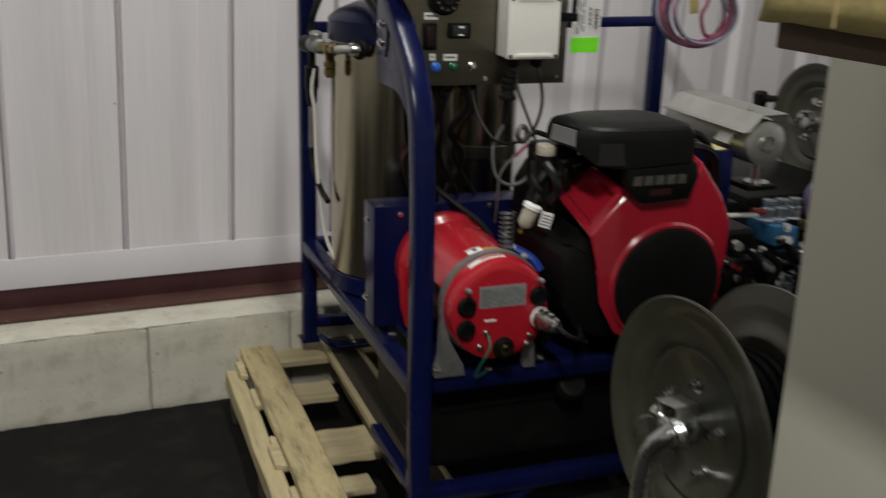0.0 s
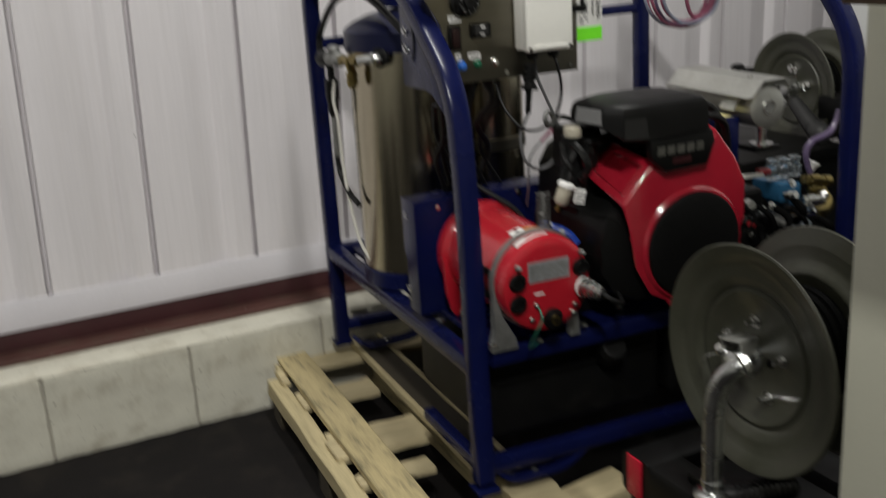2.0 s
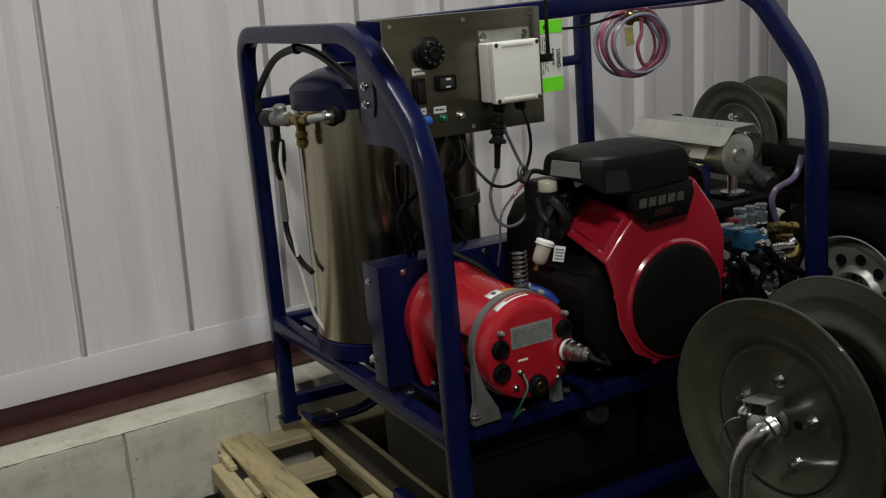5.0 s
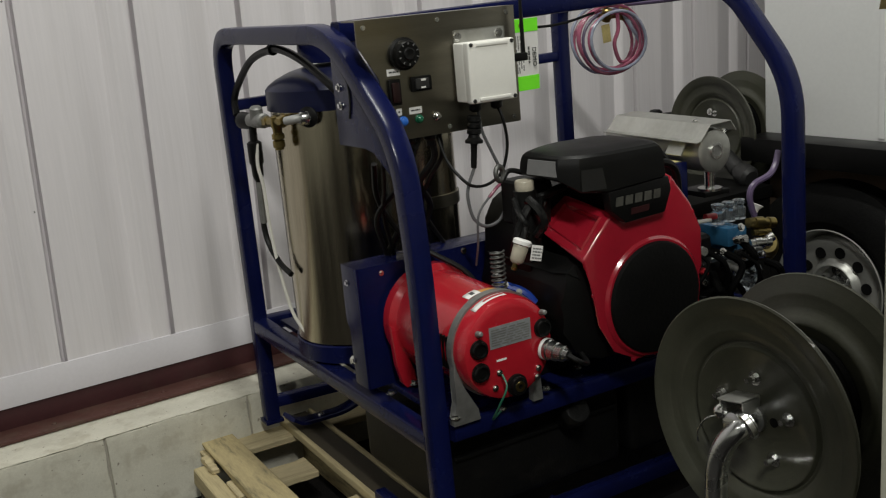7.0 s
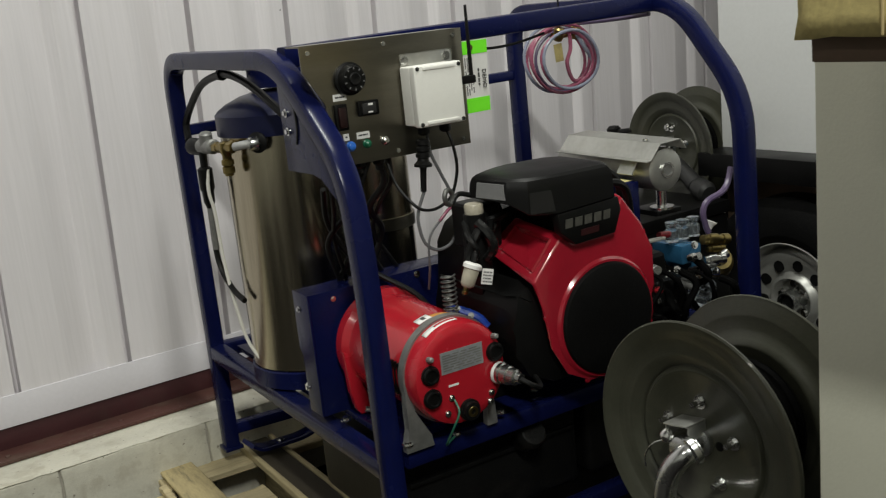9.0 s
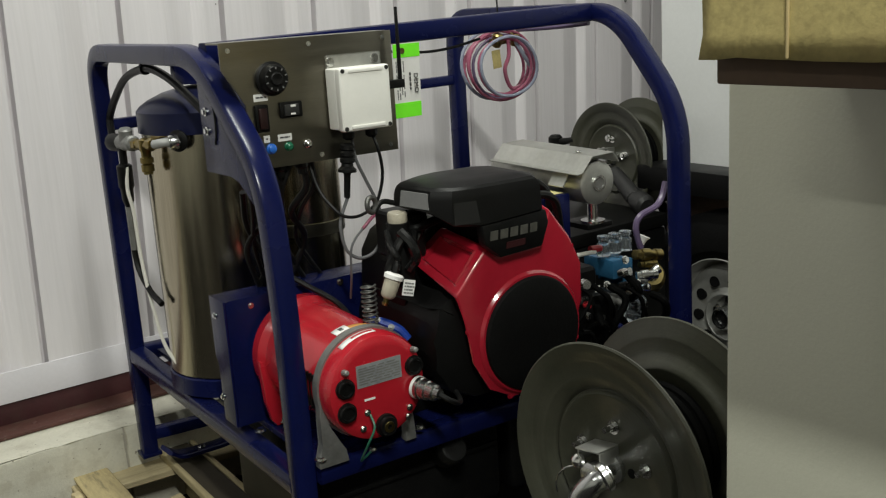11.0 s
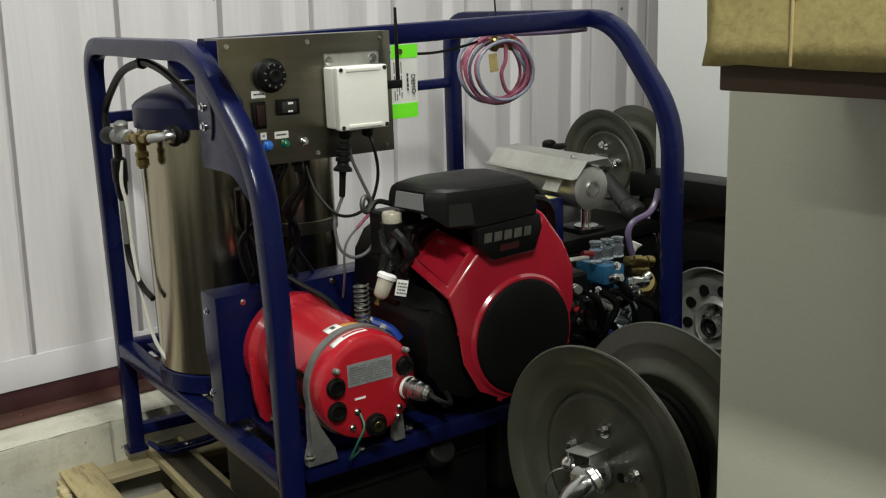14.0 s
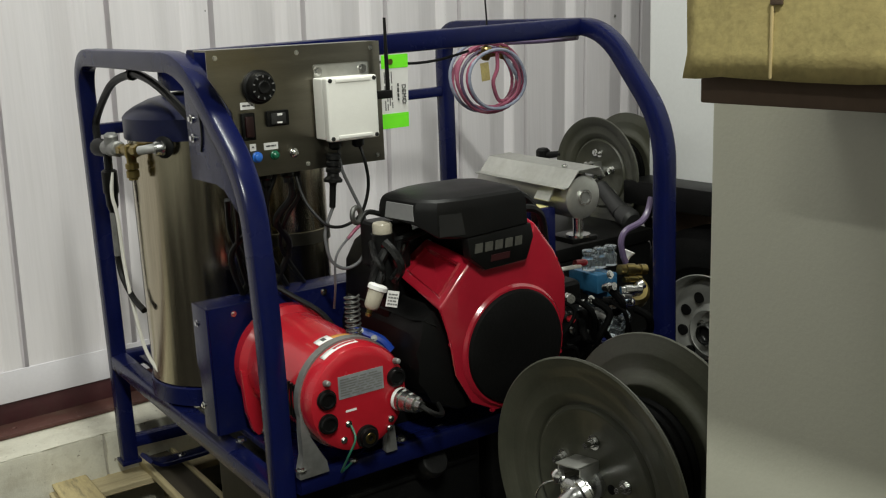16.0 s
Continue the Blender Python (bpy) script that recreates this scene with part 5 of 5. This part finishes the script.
def hose_reel(m, label, front):
    """A reel whose axle runs along its own x; its origin lies on the axle at the outer disc."""
    t = thing("hose_reel", m, label, "hose reel", "hose reels")
    d0 = part("reel_disc", lathe(B(), (0, 0, 0), (1, 0, 0), DISC, 72), M_REEL, t, "grey-green dished reel disc", angle=50)
    d1 = part("reel_disc", lathe(B(), (REEL_WIDE, 0, 0), (-1, 0, 0), DISC, 72), M_REEL, t, "grey-green dished reel disc", angle=50)
    part("drum", lathe(B(), (0.012, 0, 0), (1, 0, 0), [(0, 0.075), (REEL_WIDE - 0.024, 0.075)], 36), M_FRAMEBLK, t)
    wound = part("hose_turn", sweep(B(), [(0.001 * math.sin(i * 0.7), 0.088 * math.cos(i * math.pi / 18), 0.088 * math.sin(i * math.pi / 18)) for i in range(37)], 0.0092, 8), M_HOSEBLK, t, "black rubber hose wound on the drum")
    wound.location.x = 0.024
    for k in range(1, 6):
        o = wound.copy()
        scene.collection.objects.link(o)
        o.location.x = 0.024 + 0.0178 * k
    for k in range(5):
        a = radians(20 + 72 * k)
        p = Vector((0.009, 0.062 * math.cos(a), 0.062 * math.sin(a)))
        bo = hexbolt(d0, p, (-1, 0, 0), 0.0078)
        part("thread_end", cyl(B(), p + Vector((-0.0078, 0, 0)), p + Vector((-0.019, 0, 0)), 0.0042, 10), M_CHROME, bo)
    # bent strap that holds the axle: a roof, a cheek and a small front lip
    hub = prism(B(), [(-0.010, 0.036), (0.034, 0.030), (0.034, 0.0328), (-0.010, 0.0388)], "x", -0.030, 0.009, 0.0008)
    prism(hub, [(-0.010, 0.006), (-0.0072, 0.006), (-0.0072, 0.0355), (-0.010, 0.0355)], "x", -0.026, 0.009, 0.0006)
    prism(hub, [(0.0312, 0.012), (0.034, 0.012), (0.034, 0.0295), (0.0312, 0.0295)], "x", -0.026, 0.009, 0.0006)
    part("hub_bracket", hub, M_ALU, t, "bent zinc hub bracket")
    part("axle", lathe(B(), (0.010, 0, 0.002), (-1, 0, 0), [(0, 0.022), (0.008, 0.022), (0.011, 0.0165), (0.030, 0.0165), (0.032, 0.0195), (0.046, 0.0195), (0.048, 0.016)], 24), M_GALV, t, "bright swivel body")
    part("grease_hole", lathe(B(), (0.0085, -0.034, 0.004), (-1, 0, 0), [(0, 0.007), (0.001, 0.007)], 14), M_TYRE, t)
    part("lock_knob", lathe(B(), (-0.026, 0.022, 0.016), (-1, 0.3, 0.15), [(0, 0.006), (0.004, 0.0105), (0.012, 0.0105), (0.016, 0.007), (0.018, 0.003)], 10), M_CHROME, t)
    cable(t, [(-0.042, 0.026, 0.012), (-0.048, 0.040, 0.004), (-0.046, 0.056, -0.018), (-0.038, 0.064, -0.042)], 0.0014, M_GALV, "split_wire")
    if front:
        pipe = part("inlet_pipe", sweep(B(), smooth_line([(-0.016, -0.016, 0.006), (-0.034, -0.009, -0.002), (-0.043, 0.006, -0.022), (-0.047, 0.019, -0.058), (-0.048, 0.023, -0.115), (-0.048, 0.022, -0.222)], 7), 0.0158, 18), M_GALV, t, "bent galvanised inlet pipe")
        part("pipe_collar", lathe(B(), (-0.020, -0.016, 0.006), (-1, 0.32, -0.4), [(0, 0.020), (0.002, 0.0215), (0.010, 0.0215), (0.012, 0.018)], 20), M_GALV, pipe)
        part("pipe_flange", lathe(B(), (-0.048, 0.022, -0.218), (0, 0, -1), [(0, 0.018), (0.004, 0.028), (0.010, 0.030), (0.016, 0.024), (0.024, 0.022)], 20), M_GALV, pipe)
        part("pipe_band", lathe(B(), (-0.048, 0.022, -0.201), (0, 0, -1), [(0, 0.0175), (0.008, 0.0175)], 16), M_GALV, pipe)
        part("brass_swivel", lathe(B(), (-0.049, 0.024, -0.238), (-0.25, 0.05, -1), [(0, 0.016), (0.012, 0.016), (0.014, 0.019), (0.026, 0.017), (0.027, 0.012), (0.034, 0.012)], 8), M_BRASS, pipe)
        gr = lathe(B(), (-0.034, 0.016, -0.234), (1, -0.35, 0.03), [(0, 0.019)] + [(0.012 + 0.009 * k + dk, rk) for k in range(12) for dk, rk in ((0.0, 0.0205), (0.005, 0.0205), (0.006, 0.018), (0.0085, 0.018))] + [(0.125, 0.012)], 18)
        part("hose_grip", gr, M_GLOSS, pipe, "ribbed black rubber hose end")
    else:
        kb = B()
        cyl(kb, (0.0, 0.165, 0.050), (-0.004, 0.225, 0.040), 0.010, 12, 0.012)
        lathe(kb, (-0.006, 0.250, -0.002), (0, 0, 1), [(0, 0.012), (0.006, 0.019), (0.04, 0.024), (0.056, 0.024), (0.064, 0.016), (0.066, 0.004)], 16)
        part("brake_knob", kb, M_RUBBER, t, "black brake knob")
        for py_, pz_, pr_ in ((0.012, 0.066, 0.0085), (-0.052, 0.014, 0.0085), (0.034, 0.022, 0.010), (0.012, -0.008, 0.012)):
            hexbolt(d0, (0.004, py_, pz_), (-1, 0.2, 0.3), pr_)
        kb = B()
        cyl(kb, (-0.03, -0.04, -0.03), (-0.06, -0.16, -0.10), 0.022, 14, 0.028, 0.006)
        lathe(kb, (-0.06, -0.16, -0.10), (-0.2, -1, -0.3), [(0, 0.028), (0.02, 0.034), (0.05, 0.034), (0.06, 0.024)], 14)
        part("inlet_swivel", kb, M_DGREY, t, "dark swivel inlet")
    for s_ in (-1, 1):
        part("reel_leg", sweep(B(), [(0.15, s_ * 0.015, -0.02), (0.15, s_ * 0.13, -0.275)], 0.012, ref=(1, 0, 0), square=True), M_FRAMEBLK, t)
    part("reel_base", box(B(), 0.015, 0.165, -0.16, 0.16, -0.288, -0.272, 0.003), M_FRAMEBLK, t)
    part("reel_arm", box(B(), 0.06, 0.08, -0.025, 0.025, -0.275, -0.07, 0.003), M_FRAMEBLK, t)
    return t


hose_reel(pose(0.812, 1.080, 0.676), "grey-green steel hose reel with black hose on a black stand", True)
hose_reel(pose(2.25, 2.466, 0.780), "grey-green steel hose reel beside the white trailer", False)

# black steel frame under the near reel
fr = thing("reel_stand", pose(0.028, 0, 0), "black welded steel stand with red reflective tape", "stand")
for nm, a, b in [("stand_beam", (0.775, 1.357, 0.345), (1.62, 1.357, 0.345)), ("stand_beam", (0.775, 0.87, 0.345), (1.62, 0.87, 0.345))]:
    part(nm, sweep(B(), [a, b], 0.041, ref=(0, 0, 1), square=True, wide=1.0), M_FRAMEBLK, fr)
for x_ in (0.815, 1.05, 1.56):
    part("cross_beam", sweep(B(), [(x_, 0.912, 0.345), (x_, 1.315, 0.345)], 0.0405, ref=(0, 0, 1), square=True), M_FRAMEBLK, fr)
for x_ in (0.815, 1.56):
    for y_ in (0.87, 1.357):
        part("stand_leg", box(B(), x_ - 0.03, x_ + 0.03, y_ - 0.03, y_ + 0.03, 0.0, 0.305, 0.003), M_FRAMEBLK, fr)
part("reflector", box(B(), 0.7705, 0.7745, 1.336, 1.377, 0.306, 0.385, 0.0008), M_REFL, fr, "red reflective tape")
hexbolt(fr, (0.90, 1.30, 0.388), (0, -0.3, 1), 0.011)

# ---------------------------------------------------------------- white trailer with a wheel
tr = thing("trailer", pose(0, 0, 0), "white box trailer with black fender and steel wheel", "trailer")
body = part("trailer_body", box(B(), 2.37, 3.9, 0.3, 2.355, 0.72, 2.6, 0.006), M_PANELW, tr, "smooth white trailer side")
for yy in (1.93, 1.2):
    part("side_seam", box(B(), 2.366, 2.3695, yy, yy + 0.02, 0.78, 2.6, 0.001), M_PANELW, body)
part("fender", box(B(), 2.24, 2.36, 1.1, 2.345, 0.70, 0.775, 0.006), M_FRAMEBLK, tr, "black steel fender")
part("trailer_floor", box(B(), 2.375, 3.88, 0.3, 2.345, 0.45, 0.718, 0.004), M_CARDD, tr, "dark brown trailer sill")
WX, WY, WZ = 2.27, 2.050, 0.325
WK = 1.03
wh = part("wheel", lathe(B(), (WX, WY, WZ), (1, 0, 0), [(0.05, 0.182), (0.02, 0.188), (0.004, 0.210), (0.0, 0.244), (0.012, 0.300), (0.03, 0.325), (0.16, 0.325), (0.18, 0.30), (0.19, 0.25), (0.17, 0.182)], 64, caps=False), M_TYRE, tr, "black trailer tyre on a silver steel rim", angle=25)
rim = part("rim", lathe(B(), (WX, WY, WZ), (1, 0, 0), [(h_, r_ * WK) for h_, r_ in [(0.020, 0.176), (0.010, 0.181), (0.008, 0.178), (0.016, 0.172), (0.050, 0.166), (0.056, 0.158), (0.046, 0.148), (0.040, 0.130), (0.042, 0.105), (0.050, 0.086), (0.044, 0.078), (0.030, 0.073), (0.028, 0.069), (0.036, 0.064), (0.060, 0.060), (0.062, 0.002)]], 64, caps=False), M_RIM, wh, "silver pressed steel rim", angle=50)
for k in range(10):
    a = radians(-8 + 36 * k)
    part("rim_hole", lathe(B(), (WX + 0.046, WY + 0.112 * math.cos(a), WZ + 0.112 * math.sin(a)), (-1, 0, 0), [(0, 0.0175), (0.0078, 0.0175)], 22), M_TYRE, rim)
part("hub", lathe(B(), (WX + 0.06, WY, WZ), (-1, 0, 0), [(0, 0.036), (0.05, 0.034), (0.056, 0.031), (0.056, 0.026), (0.035, 0.024)], 28), M_GALV, wh, "bright hub ring")
part("hub_cap", lathe(B(), (WX + 0.03, WY, WZ), (-1, 0, 0), [(0, 0.0235), (0.012, 0.0235), (0.018, 0.015), (0.02, 0.003)], 20), M_BLACK, wh)
for k in range(5):
    a = 2 * math.pi * (k + 0.2) / 5
    hexbolt(wh, (WX + 0.055, WY + 0.050 * math.cos(a), WZ + 0.050 * math.sin(a)), (-1, 0, 0), 0.011, "lug_nut")
case = thing("equipment_case", pose(0, 0, 0), "plain black equipment case on the floor by the wall", "case")
part("case_body", box(B(), 1.82, 2.225, 2.215, 2.70, 0.0, 0.60, 0.012), M_FRAMEBLK, case)
part("case_lid", box(B(), 1.815, 2.23, 2.21, 2.705, 0.602, 0.642, 0.008), M_FRAMEBLK, case)
shelf = thing("reel_plinth", pose(0, 0, 0), "black steel box carrying the hose reel", "stand")
part("plinth_box", box(B(), 2.235, 2.56, 2.305, 2.70, 0.0, 0.490, 0.004), M_FRAMEBLK, shelf)

# ---------------------------------------------------------------- cabinet with a carton, black tool chest
cab = thing("cabinet", pose(0, 0, 0), "grey painted metal cabinet with a carton on top", "cabinet")
part("cabinet_body", box(B(), 0.718, 1.35, -0.1, 0.812, 0.03, 1.236, 0.004), M_CAB, cab)
part("plinth", box(B(), 0.73, 1.33, -0.08, 0.79, 0.0, 0.031), M_FRAMEBLK, cab)
ct = thing("carton", pose(0.54, 0.697, 1.2365), "torn brown cardboard carton lying on a grey cabinet", "box")
rt = random.Random(8)
# recessed dark strip: shade between carton and cabinet, put into its colour
part("carton_gap_strip", box(B(), 0.012, 0.60, -0.70, -0.003, 0.0, 0.022, 0.002), M_CARDD, ct, "dark strip for the shadow gap under the carton")
bm = B()
ys = [0.0] + [-0.012 - 0.022 * k for k in range(32)]
zs = [0.021, 0.04, 0.065, 0.10, 0.20, 0.38]
rows_ = []
for zi, z in enumerate(zs):
    rows_.append([bm.verts.new((rt.uniform(-0.0012, 0.0012) + (0.001 * math.sin(9 * y) if zi else 0), y + (rt.uniform(-0.004, 0.003) if k == 0 else 0), z + (rt.uniform(-0.0012, 0.0012) if zi == 0 else 0))) for k, y in enumerate(ys)])
for r_, s_ in zip(rows_, rows_[1:]):
    for i in range(len(ys) - 1):
        bm.faces.new((r_[i], r_[i + 1], s_[i + 1], s_[i]))
fl2 = part("carton_flap", bm, M_CARD, ct, "rough brown cardboard flap with a crease")
so = fl2.modifiers.new("thick", "SOLIDIFY")
so.thickness, so.offset = 0.005, 0.0
part("carton_body", box(B(), 0.008, 0.59, -0.69, -0.004, 0.023, 0.38, 0.003), M_CARD, ct)
part("crease", box(B(), -0.0050, -0.0030, -0.0795, -0.0775, 0.022, 0.073, 0.0006), mat("pale_torn_card", (0.47, 0.37, 0.18), 0.9), ct, "pale torn crease")
part("torn_hole", box(B(), -0.0052, -0.0028, -0.087, -0.077, 0.074, 0.0785, 0.0008), M_CARDD, ct)
chest = thing("tool_chest", pose(0, 0, 0), "low black metal chest with a plain flat top", "chest")
part("chest_body", box(B(), 0.16, 0.437, -0.7, 0.498, 0.0, 0.825, 0.004), M_FRAMEBLK, chest)
part("chest_lid", box(B(), 0.155, 0.439, -0.705, 0.5, 0.827, 0.85, 0.004), M_BLACK, chest)
